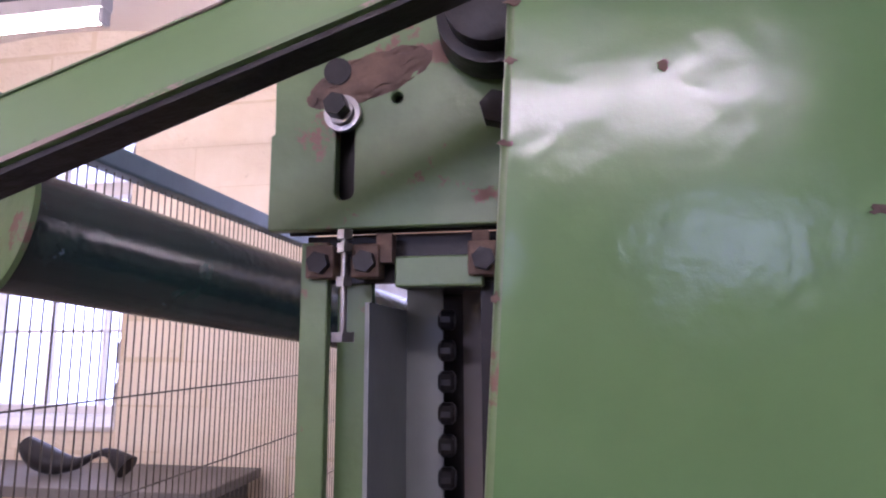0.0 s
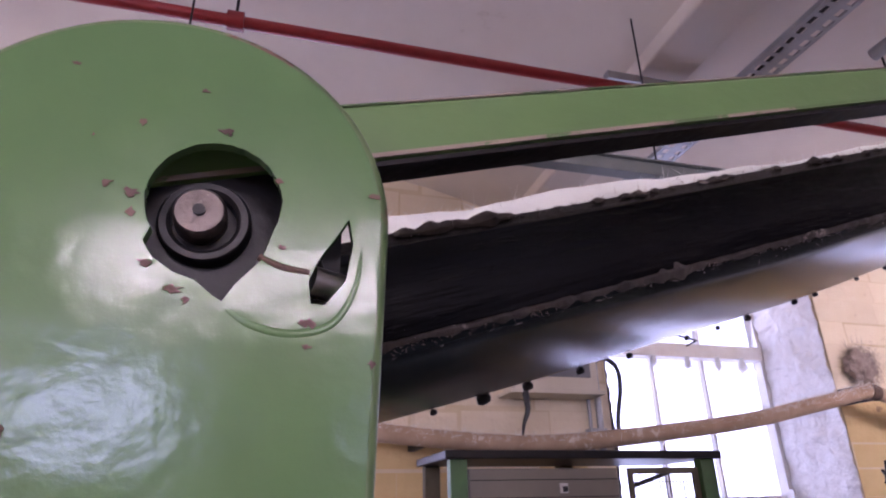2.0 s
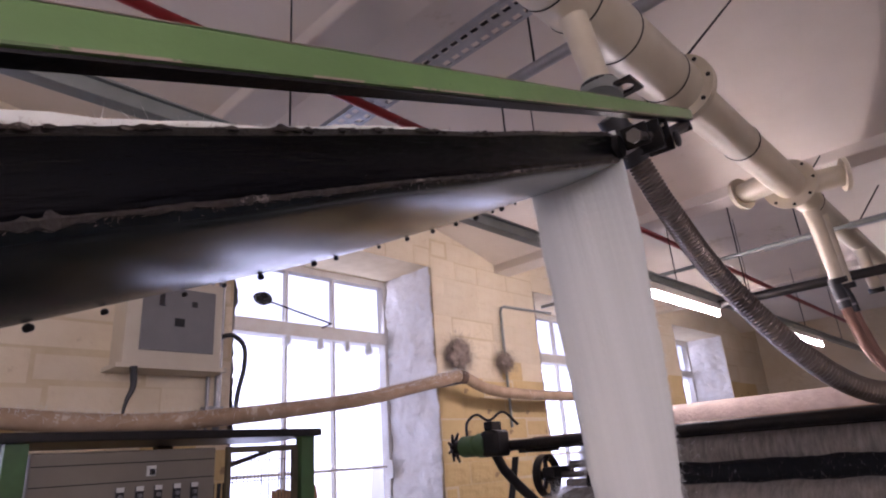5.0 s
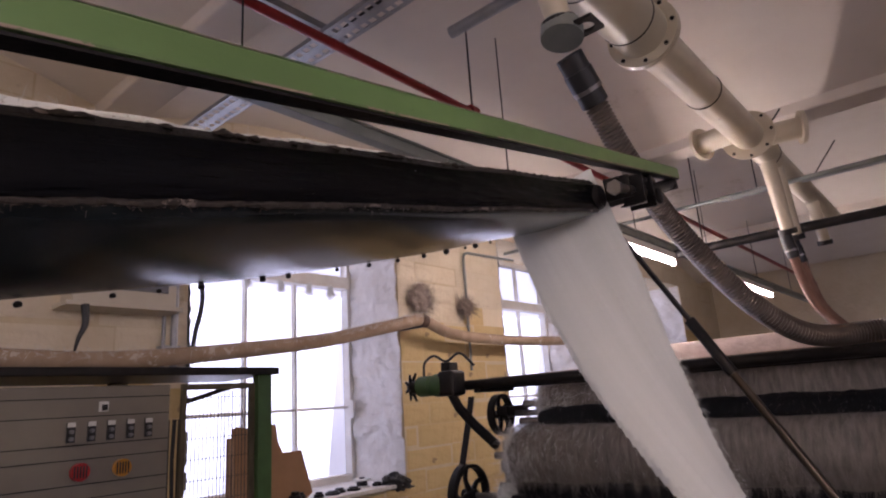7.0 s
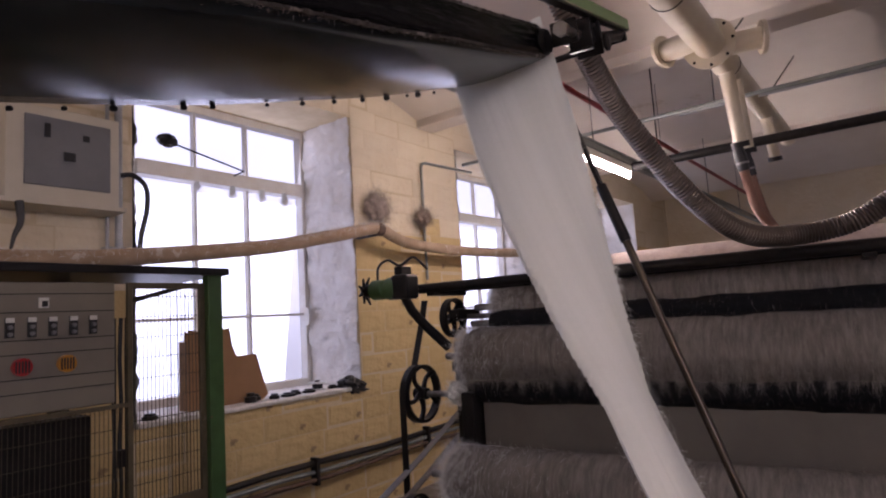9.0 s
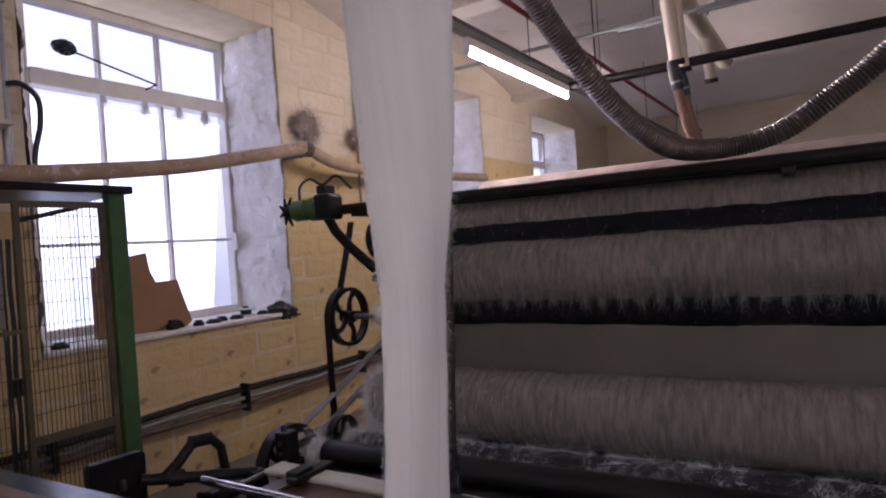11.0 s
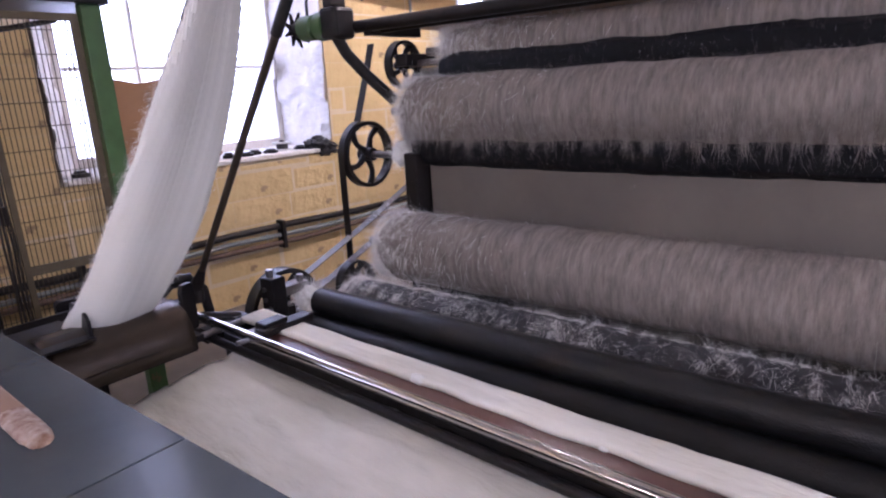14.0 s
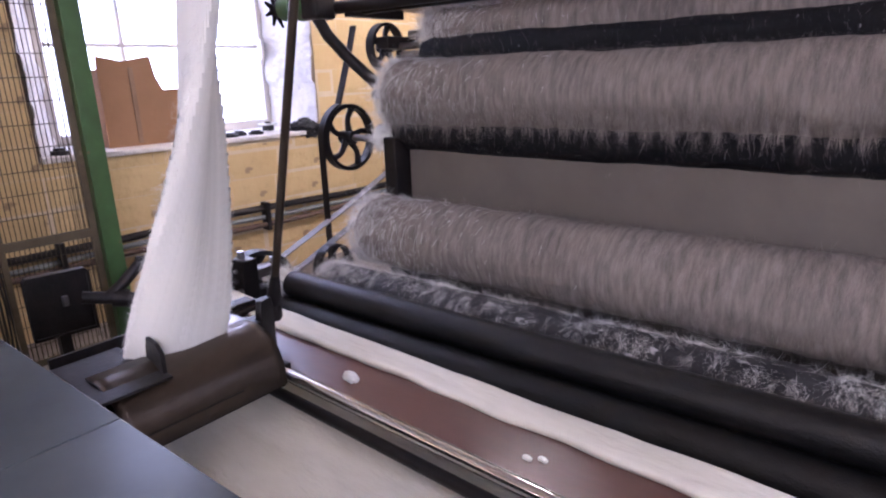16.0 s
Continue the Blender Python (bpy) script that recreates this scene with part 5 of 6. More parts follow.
# bearing bracket of the delivery rollers
bb = thing("bearing_bracket", "black bolted bearing bracket of the delivery rollers", "bracket", tuple(CARD @ Vector((4.0, 3.05, 0))))
part("bracket_leg", box(3.97, 4.05, 3.02, 3.10, 0, 0.62), BLACK_STEEL, bb, m=CARD, bevel=0.005)
part("bracket_head", box(3.93, 4.00, 3.0, 3.08, 0.52, 0.76), BLACK_STEEL, bb, m=CARD, bevel=0.006)
part("bracket_arm", box(3.99, 4.14, 3.03, 3.10, 0.66, 0.70), STEEL, bb, m=CARD, bevel=0.004)
for x, z in ((3.96, 0.76), (4.11, 0.70)):
    part("bolt", hex_bolt((x, 3.05, z), (0, 0, 1), 0.016, 0.03), STEEL, bb, m=CARD)
for i in range(4):
    part("bolt", hex_bolt((3.925, 3.04, 0.58 + i * 0.045), (-1, 0, 0), 0.01, 0.01), STEEL, bb, m=CARD)
part("slide_shaft", rod((3.56, 3.02, 0.63), (3.97, 3.02, 0.63), 0.013, 12), STEEL, bb, m=CARD, smooth=True)
part("slide_block", box(3.70, 3.80, 2.74, 2.80, 0.585, 0.70), BLACK_STEEL, bb, m=CARD, bevel=0.005)
part("slide_pin", rod((3.60, 2.77, 0.66), (3.72, 2.77, 0.655), 0.009, 12), STEEL, bb, m=CARD, smooth=True)
part("slide_block", box(3.68, 3.90, 2.72, 2.78, 0.66, 0.685), BLACK_STEEL, bb, m=CARD, bevel=0.005)

# ---- lap bed in front of the machine ----
BED = pose(3.58, 2.0, 0, 0, 0, 0.8) @ pose(-3.58, -2.0, 0)
board = solid("cover_board", box(3.605, 3.785, -0.7, 2.83, 0.625, 0.65), REDWOOD, "oiled dark red board along the lap", "board", smooth=False, m=BED, bevel=0.004)
bed = thing("bed_frame", "dark bed frame under the wool lap", "machine frame", tuple(CARD @ Vector((3.6, 1.2, 0))))
for y in (-0.6, 1.2, 2.9):
    part("bed_leg", box(3.58, 3.95, y, y + 0.06, 0, 0.359), BLACK_STEEL, bed, m=CARD)
part("bed_plate", box(3.08, 4.02, -0.75, 3.0, 0.36, 0.38), BLACK_STEEL, bed, m=CARD)
part("bed_side", box(3.722, 3.732, -0.75, 2.98, 0.38, 0.61), BLACK_STEEL, bed, m=BED)
rail = thing("guide_rail", "polished round guide rail for the carriage", "rail", tuple(CARD @ Vector((3.56, 1.2, 0.65))))
part("rail_tube", rod((3.583, 3.1, 0.66), (3.583, -0.9, 0.66), 0.018, 20), CHROME, rail, smooth=True, m=BED)
part("lower_rail", rod((3.563, 3.1, 0.605), (3.563, -0.9, 0.605), 0.016, 16), BLACK_STEEL, rail, smooth=True, m=BED)
for y in (3.02, -0.6):
    part("rail_block", box(3.565, 3.70, y, y + 0.05, 0.57, 0.624), BLACK_STEEL, rail, m=BED)


def lap(name, x0, x1, y0, y1, zf, label, amp, nx, ny):
    bm = bmesh.new()
    g = [[None] * (ny + 1) for _ in range(nx + 1)]
    for i in range(nx + 1):
        for j in range(ny + 1):
            u, w = i / nx, j / ny
            x, y = x0 + (x1 - x0) * u, y0 + (y1 - y0) * w
            x += 0.012 * noise.noise(Vector((y * 6, u * 3, 2))) * (1 if i in (0, nx) else 0.4)
            h = amp * (noise.noise(Vector((x * 7, y * 2.2, 1))) + 0.6 * noise.noise(Vector((x * 16, y * 5, 5))) + 0.3 * noise.noise(Vector((x * 40, y * 14, 9))))
            g[i][j] = bm.verts.new((x, y, zf(u) + h))
    for i in range(nx):
        for j in range(ny):
            bm.faces.new((g[i][j], g[i + 1][j], g[i + 1][j + 1], g[i][j + 1]))
    ob = solid(name, bm, WOOL_LAP, label, "wool", smooth=True, m=BED)
    ob.modifiers.new("thick", 'SOLIDIFY').thickness = 0.02
    return ob


lap("wool_web", 3.779, 4.0, -0.6, 2.93, lambda u: 0.668 - 0.17 * max(0.0, (u - 0.42) / 0.58) ** 1.3, "white wool web coming off the delivery rollers", 0.006, 14, 150)
lap("wool_lap", 3.09, 3.715, -0.7, 2.85, lambda u: 0.50 + 0.03 * math.sin(u * 3.1) + 0.075 * u ** 2, "folded layers of white wool lap lying in the bed", 0.022, 36, 150)
sliding = [board, rail]
for x, y, s in ((3.68, 2.02, 0.022), (3.675, 1.44, 0.009), (3.69, 1.41, 0.009)):
    t = thing("wool_tuft", "small white wool tuft lying on the red board", "wool", tuple(BED @ Vector((x, y, 0.651))), "tufts on the board")
    bm = bmesh.new()
    bmesh.ops.create_icosphere(bm, subdivisions=3, radius=1)
    for v in bm.verts:
        q = v.co.copy()
        v.co = Vector((x + q.x * s * 0.7, y + q.y * s * 1.3, 0.652 + max(0, q.z + 0.5) * s * 0.8)) + 0.25 * s * noise.noise_vector(q * 2.5)
    part("tuft_body", bm, WOOL, t, smooth=True, m=BED)
    sliding.append(t)

# ---- table hood with a wooden stick ----
tbl = thing("table_cover", "dark blue-black sheet metal table cover", "table", tuple(CARD @ Vector((2.8, 1.5, 0))))
for y0, y1 in ((0.55, 1.947), (1.950, 3.7)):
    part("top_sheet", box(2.64, 2.985, y0, y1, 0.893, 0.90), TABLE, tbl, "dark sheet top, thinly dusted", m=CARD, bevel=0.002)
part("table_side", box(2.965, 2.98, 0.55, 3.7, 0.42, 0.893), BLACK_STEEL, tbl, m=CARD)
part("table_side", box(2.645, 2.66, 0.55, 3.7, 0.05, 0.893), TABLE, tbl, m=CARD)
for y in (0.6, 3.6):
    part("table_leg", box(2.66, 2.965, y, y + 0.05, 0, 0.893), BLACK_STEEL, tbl, m=CARD)
part("edge_trim", rod((2.64, 0.55, 0.897), (2.64, 3.7, 0.897), 0.006, 8), STEEL, tbl, m=CARD)
stk = thing("wooden_stick", "worn flat wooden stick with a chewed end on the table", "stick", tuple(CARD @ Vector((2.82, 2.4, 0.9))))
part("stick_body", box(2.762, 2.812, 2.28, 3.3, 0.901, 0.921), WOOD, stk, m=CARD @ pose(2.826, 2.138, 0, 0, 0, -1.6) @ pose(-2.787, -2.125, 0), bevel=0.006)
bm = bmesh.new()
k = 14
g = [[bm.verts.new((2.787 + 0.0265 * math.cos(a) * (1 - 0.25 * max(0, i / k - 0.8) * 5) + 0.003 * noise.noise(Vector((i, a * 3, 0))), 2.285 - 0.16 * i / k, 0.9115 + 0.0115 * math.sin(a) + 0.0025 * noise.noise(Vector((i * 0.9, a * 4, 4))))) for a in (2 * math.pi * j / 18 for j in range(18))] for i in range(k + 1)]
for a, b in zip(g, g[1:]):
    for j in range(18):
        bm.faces.new((a[j], a[(j + 1) % 18], b[(j + 1) % 18], b[j]))
bm.faces.new(g[0])
bm.faces.new(g[-1][::-1])
part("chewed_end", bm, WOOD_DARK, stk, "frayed pale-and-brown stick end", smooth=True, m=CARD @ pose(2.826, 2.138, 0, 0, 0, -1.6) @ pose(-2.787, -2.125, 0))

# static lever and black plate beyond the carriage
lv = thing("shift_lever", "black steel lever and shaft with a square plate", "lever", (3.3, 3.2, 0))
PLATE = pose(3.375, 3.325, 0.675, 0, 0, -5)
rim_out = [(-0.108, -0.128), (0.108, -0.128), (0.108, 0.105), (0.096, 0.118), (-0.096, 0.118), (-0.108, 0.105)]
rim_in = [(0.92 * x, 0.92 * z) for x, z in rim_out]
part("square_plate", plate(rim_out, [], 0.03, PLATE), BLACK_STEEL, lv, bevel=0.003)
part("plate_rim", plate(rim_out, [rim_in], 0.01, PLATE @ pose(0, -0.0102, 0)), BLACK_STEEL, lv, "raised rim of the plate")
part("plate_catch", box(3.375, 3.395, 3.295, 3.315, 0.665, 0.705), STEEL, lv, "bare steel catch", bevel=0.003)
part("plate_post", box(3.355, 3.395, 3.36, 3.40, 0, 0.66), BLACK_STEEL, lv)
part("lever_shaft", rod((3.43, 3.26, 0.695), (3.83, 3.06, 0.615), 0.024, 16), BLACK_STEEL, lv, smooth=True)
part("shaft_collar", rod((3.52, 3.215, 0.677), (3.57, 3.19, 0.667), 0.034, 18), BLACK_STEEL, lv, smooth=True)
part("lever_arm", tube([(3.50, 3.22, 0.68), (3.56, 3.215, 0.72), (3.64, 3.21, 0.79)], 0.022, 12), BLACK_STEEL, lv, smooth=True)
part("lever_grip", rod((3.625, 3.215, 0.79), (3.715, 3.195, 0.785), 0.027, 16), BLACK_STEEL, lv, "smooth dark grip", True)
part("lever_arm", tube([(3.71, 3.20, 0.785), (3.755, 3.19, 0.735), (3.765, 3.175, 0.60)], 0.02, 12), BLACK_STEEL, lv, smooth=True)
part("lever_foot", box(3.79, 3.85, 3.03, 3.09, 0, 0.63), BLACK_STEEL, lv)

# ---- moving things ----
PIVOT = Vector((1.523, 1.353, 1.83))
YAW = 6.2
swing = thing("swing_conveyor", "green steel arm carrying a black belt conveyor that rises and dips", "conveyor")
part("beam", box(-0.95, 2.40, -0.042, -0.016, 0.021, 0.056), GREEN_BEAM, swing, "chipped green steel beam", bevel=0.003)
# black strip: oil on the underside, with its shade put into the colour
part("beam_dark_underside", box(-0.95, 2.39, -0.040, -0.017, 0.0175, 0.0205), BLACK_STEEL, swing, "black underside strip, oil and shade together")
part("worn_edge", box(-0.95, 2.39, -0.0432, -0.0422, 0.0215, 0.0242), CHIPPED, swing, "bare chipped lower edge")
part("worn_edge", box(-0.95, 2.39, -0.0415, -0.028, 0.0562, 0.0572), CHIPPED, swing)
part("pivot_block", box(-0.05, 0.05, -0.04, 0.07, -0.05, 0.0215), BLACK_STEEL, swing, bevel=0.004)


def sag(x):
    return -0.062 - 0.055 * max(0.0, math.sin(math.pi * min(1, max(0, (x + 0.3) / 2.3)))) ** 0.8


bm = bmesh.new()
n = 60
top, low = [], []
for i in range(n + 1):
    x = -0.05 + 1.92 * i / n
    wv = 0.004 * noise.noise(Vector((x * 4, 0, 3)))
    top.append([bm.verts.new((x, y, z + wv)) for y, z in ((0.085, 0.014), (0.078, 0.004), (0.083, -0.03), (0.078, -0.062))])
for a, b in zip(top, top[1:]):
    for k in range(3):
        bm.faces.new((a[k], b[k], b[k + 1], a[k + 1]))
ob = part("belt_edge", bm, RUBBER, swing, "black oily rubber belt side", True)
ob.modifiers.new("thick", 'SOLIDIFY').thickness = 0.006
bm = bmesh.new()
rows_ = []
for i in range(n + 1):
    x = -0.05 + 1.93 * i / n
    r_ = []
    for k in range(9):
        u = k / 8
        z = -0.064 + (sag(x) + 0.064) * u ** 0.8 - 0.012 * math.sin(math.pi * u) + 0.006 * noise.noise(Vector((x * 2.5, u * 2, 0)))
        r_.append(bm.verts.new((x, 0.080 + 0.30 * u, z)))
    rows_.append(r_)
for a, b in zip(rows_, rows_[1:]):
    for k in range(8):
        bm.faces.new((a[k], b[k], b[k + 1], a[k + 1]))
for y_, z_, r0, mt, lb in ((0.0775, -0.0635, 0.0050, CRUST, "crusted fibre and grease along the lower belt edge"), (0.083, 0.0145, 0.0052, CRUST, "felted brown crust along the upper belt edge")):
    cr = bmesh.new()
    pr = None
    for i in range(520):
        x = -0.04 + 1.90 * i / 519
        rr = r0 * (0.45 + 1.3 * abs(noise.noise(Vector((x * 47, y_ * 50, z_ * 90)))) + 1.5 * max(0.0, noise.noise(Vector((x * 9, 1, z_ * 50)))))
        wv = 0.004 * noise.noise(Vector((x * 4, 0, 3))) + 0.002 * noise.noise(Vector((x * 26, 2, 1)))
        rg = [cr.verts.new((x, y_ + rr * (1 + 0.5 * noise.noise(Vector((x * 90, k, 1)))) * math.cos(k * math.pi / 3), z_ + wv + rr * (1 + 0.6 * noise.noise(Vector((x * 80, k, 7)))) * math.sin(k * math.pi / 3))) for k in range(6)]
        if pr:
            for k in range(6):
                cr.faces.new((pr[k], rg[k], rg[(k + 1) % 6], pr[(k + 1) % 6]))
        pr = rg
    part("edge_crust", cr, mt, swing, lb, True)
ob = part("return_belt", bm, BELT_GREY, swing, "sagging grey return belt, sheeny underneath", True)
ob.modifiers.new("thick", 'SOLIDIFY').thickness = 0.004
part("carrying_belt", box(-0.05, 1.87, 0.09, 0.38, -0.006, -0.002), RUBBER, swing)
part("far_side", box(-0.05, 1.87, 0.378, 0.388, -0.055, 0.015), RUBBER, swing)
rr = random.Random(8)
x = 0.02
while x < 1.82:
    s_ = rr.uniform(0.0035, 0.008)
    bm = bmesh.new()
    bmesh.ops.create_icosphere(bm, subdivisions=2, radius=1)
    for v in bm.verts:
        v.co = Vector((x + v.co.x * s_ * 1.3, 0.381 + v.co.y * s_, sag(x) - 0.005 + v.co.z * s_)) + s_ * 0.3 * noise.noise_vector(v.co * 2 + Vector((x, 0, 0)))
    part("fibre_knot", bm, BLACK_STEEL, swing, smooth=True)
    x += rr.uniform(0.05, 0.13)
g = np.random.default_rng(21)
nf = 6500
xx = g.uniform(-0.05, 1.86, nf)
strands("caught_fibre", np.stack([xx, np.full(nf, 0.08), np.where(g.random(nf) < 0.45, 0.012, -0.062) + g.normal(0, 0.004, nf)], 1), np.stack([g.normal(0, 1, nf), g.normal(-0.5, 0.4, nf), g.normal(0.2, 0.7, nf)], 1), g.uniform(0.0015, 0.0042, nf), 0.00028, 0.55, FLUFF, swing, "brown fibre caught along the belt edges")
part("end_roller", turned((1.87, 0.06, -0.028), (1.87, 0.40, -0.028), [(0, 0.03), (0.01, 0.036), (0.33, 0.036), (0.34, 0.03)], 24), BLACK_STEEL, swing, smooth=True)
br = part("tip_bracket", box(1.895, 1.903, -0.012, 0.06, -0.045, 0.018), BLACK_STEEL, swing, "bolted steel roller bracket", bevel=0.003)
part("bracket_bolt", rod((1.80, 0.0, -0.022), (2.05, 0.0, -0.022), 0.011, 12), STEEL, br, smooth=True)
part("bracket_nut", hex_bolt((1.785, 0, -0.022), (1, 0, 0), 0.02, 0.02), STEEL, br)
part("tip_shaft", rod((2.02, 0.0, -0.03), (2.36, -0.02, 0.008), 0.018, 14), BLACK_STEEL, swing, smooth=True)
part("tip_strap", box(1.945, 1.953, -0.034, 0.03, -0.062, 0.018), BLACK_STEEL, swing, "bent dark steel strap", bevel=0.002)
part("tip_strap", box(1.915, 1.953, -0.034, 0.03, -0.068, -0.0625), BLACK_STEEL, swing, bevel=0.002)
part("tip_block", box(1.965, 2.03, -0.020, 0.055, -0.035, 0.018), BLACK_STEEL, swing, bevel=0.004)
part("tip_plate", box(2.036, 2.046, -0.036, 0.04, -0.075, 0.018), BLACK_STEEL, swing, bevel=0.003)
for y_, z_ in ((-0.022, -0.058), (-0.022, 0.002)):
    part("tip_bolt", hex_bolt((2.046, y_, z_), (1, 0, 0), 0.010, 0.012), STEEL, swing)
part("nipple", rod((1.99, -0.0205, 0.0), (1.99, -0.034, 0.0), 0.006, 10), STEEL, swing, smooth=True)
part("cross_shaft", rod((2.34, -0.04, -0.005), (2.35, 0.35, -0.02), 0.011, 12), BLACK_STEEL, swing, smooth=True)
part("tip_ring", turned((2.02, -0.06, -0.05), (2.02, -0.044, -0.05), [(0, 0.016), (0.004, 0.024), (0.012, 0.024), (0.016, 0.016)], 20), BLACK_STEEL, swing, smooth=True)

riding = thing("wool_layer", "thick white wool layer riding on the conveyor belt", "wool")
bm = bmesh.new()
rows_ = []
for i in range(121):
    x = 0.0 + 1.88 * i / 120
    r_ = []
    for k in range(12):
        a = math.pi * k / 11
        w = 1 + 0.10 * noise.noise(Vector((x * 6, a, 0))) + 0.05 * noise.noise(Vector((x * 19, a * 3, 4)))
        r_.append(bm.verts.new((x, 0.235 - 0.145 * math.cos(a) * w, 0.001 + (0.074 - 0.030 * x) * math.sin(a) ** 0.7 * w)))
    rows_.append(r_)
for a, b in zip(rows_, rows_[1:]):
    for k in range(11):
        bm.faces.new((a[k], b[k], b[k + 1], a[k + 1]))
part("wool_body", bm, WOOL, riding, smooth=True)
nf = 4200
xx, aa = g.uniform(0, 1.87, nf), g.uniform(0, math.pi, nf)
strands("wool_fibre", np.stack([xx, 0.235 - 0.145 * np.cos(aa), (0.072 - 0.030 * xx) * np.sin(aa) ** 0.7], 1), np.stack([g.normal(0, 0.7, nf), -np.cos(aa), 0.6 * np.sin(aa)], 1) + g.normal(0, 0.3, (nf, 3)), g.uniform(0.002, 0.006, nf), 0.0003, 0.9, WOOL_WHITE_HAIR, riding)

# the carriage, in its own space: the origin is the lower south edge of its hood, x across the bed
car = thing("traversing_carriage", "bronzed steel hooded carriage that slides along the rail", "carriage")
bm = bmesh.new()
prof = [(-0.004, -0.045), (0.0, 0.0), (0.012, 0.045), (0.035, 0.078), (0.07, 0.099), (0.115, 0.108), (0.165, 0.108)]
seg = 16
g2 = [[bm.verts.new((-0.345 + 0.43 * i / seg, y, z)) for y, z in prof] for i in range(seg + 1)]
for a, b in zip(g2, g2[1:]):
    for k in range(len(prof) - 1):
        bm.faces.new((a[k], b[k], b[k + 1], a[k + 1]))
ob = part("hood", bm, BROWN_STEEL, car, "curved bronzed hood", True)
ob.modifiers.new("thick", 'SOLIDIFY').thickness = 0.004
part("hood_seam", box(-0.30, -0.05, -0.0075, -0.0045, -0.006, -0.003), BLACK_STEEL, car)
part("hood_end", plate([(-0.004, -0.045), (0.0, 0.0), (0.012, 0.045), (0.035, 0.078), (0.07, 0.099), (0.115, 0.108), (0.30, 0.108), (0.30, -0.045)], [], 0.004, pose(0.081, 0, 0, 0, 0, 90)), BROWN_STEEL, car)
part("rear_top", box(-0.02, 0.085, 0.165, 0.34, 0.10, 0.108), STEEL, car, "bare grey top plate")
part("front_top", box(-0.40, -0.21, 0.02, 0.30, 0.092, 0.100), BLACK_STEEL, car, bevel=0.003)
part("rear_wall", box(-0.36, 0.085, 0.335, 0.343, -0.045, 0.11), BLACK_STEEL, car)
part("inner_floor", box(-0.36, 0.08, 0.0, 0.335, -0.05, -0.045), BLACK_STEEL, car)
part("guide_fin", plate([(0, 0), (0.20, 0), (0.20, 0.05), (0.185, 0.072), (0.03, 0.072), (0, 0.055)], [], 0.01, pose(-0.21, 0.045, 0.095, 0, 0, 82)), BLACK_STEEL, car, "black upright guide fin", bevel=0.003)
part("feed_roller", rod((-0.2, 0.14, 0.06), (0.07, 0.14, 0.06), 0.035, 20), BLACK_STEEL, car, smooth=True)
part("feed_roller", rod((-0.2, 0.26, 0.06), (0.07, 0.26, 0.06), 0.035, 20), BLACK_STEEL, car, smooth=True)
part("carriage_foot", box(0.085, 0.14, 0.05, 0.30, -0.045, -0.02), BLACK_STEEL, car)
part("hinge_arm", box(0.085, 0.28, 0.255, 0.285, 0.03, 0.055), BLACK_STEEL, car, bevel=0.003)
part("carriage_horn", plate([(-0.03, -0.10), (0.03, -0.10), (0.034, 0.05), (0.024, 0.08), (-0.024, 0.08), (-0.034, 0.05)], [], 0.022, pose(0.19, 0.205, 0.045, 0, 0, 20)), BLACK_STEEL, car, "black upright horn", bevel=0.004)
part("carriage_block", box(0.10, 0.145, 0.17, 0.25, -0.05, 0.075), BLACK_STEEL, car, bevel=0.005)
part("block_bolt", hex_bolt((0.122, 0.17, 0.03), (0, -1, 0), 0.012, 0.012), STEEL, car)
part("hinge_eye", turned((0.26, 0.27, 0.02), (0.26, 0.27, 0.10), [(0, 0.018), (0.01, 0.024), (0.07, 0.024), (0.08, 0.018)], 16), BLACK_STEEL, car, smooth=True)

ROD = 1.80
link = thing("link_rod", "brown steel link rod from the carriage to the arm tip", "rod")
part("rod_bar", rod((0, 0, 0.03), (0, 0, 1.16), 0.0125, 12), BROWN_STEEL, link, smooth=True)
part("rod_bar", box(-0.012, 0.012, -0.006, 0.006, 1.10, ROD), BLACK_STEEL, link, "flat upper bar")
part("rod_sleeve", rod((0, 0, 1.08), (0, 0, 1.28), 0.017, 12), BLACK_STEEL, link, smooth=True)
part("rod_end", turned((0, 0, -0.02), (0, 0, 0.10), [(0, 0.016), (0.02, 0.026), (0.06, 0.022), (0.12, 0.013)], 16), BLACK_STEEL, link, smooth=True)

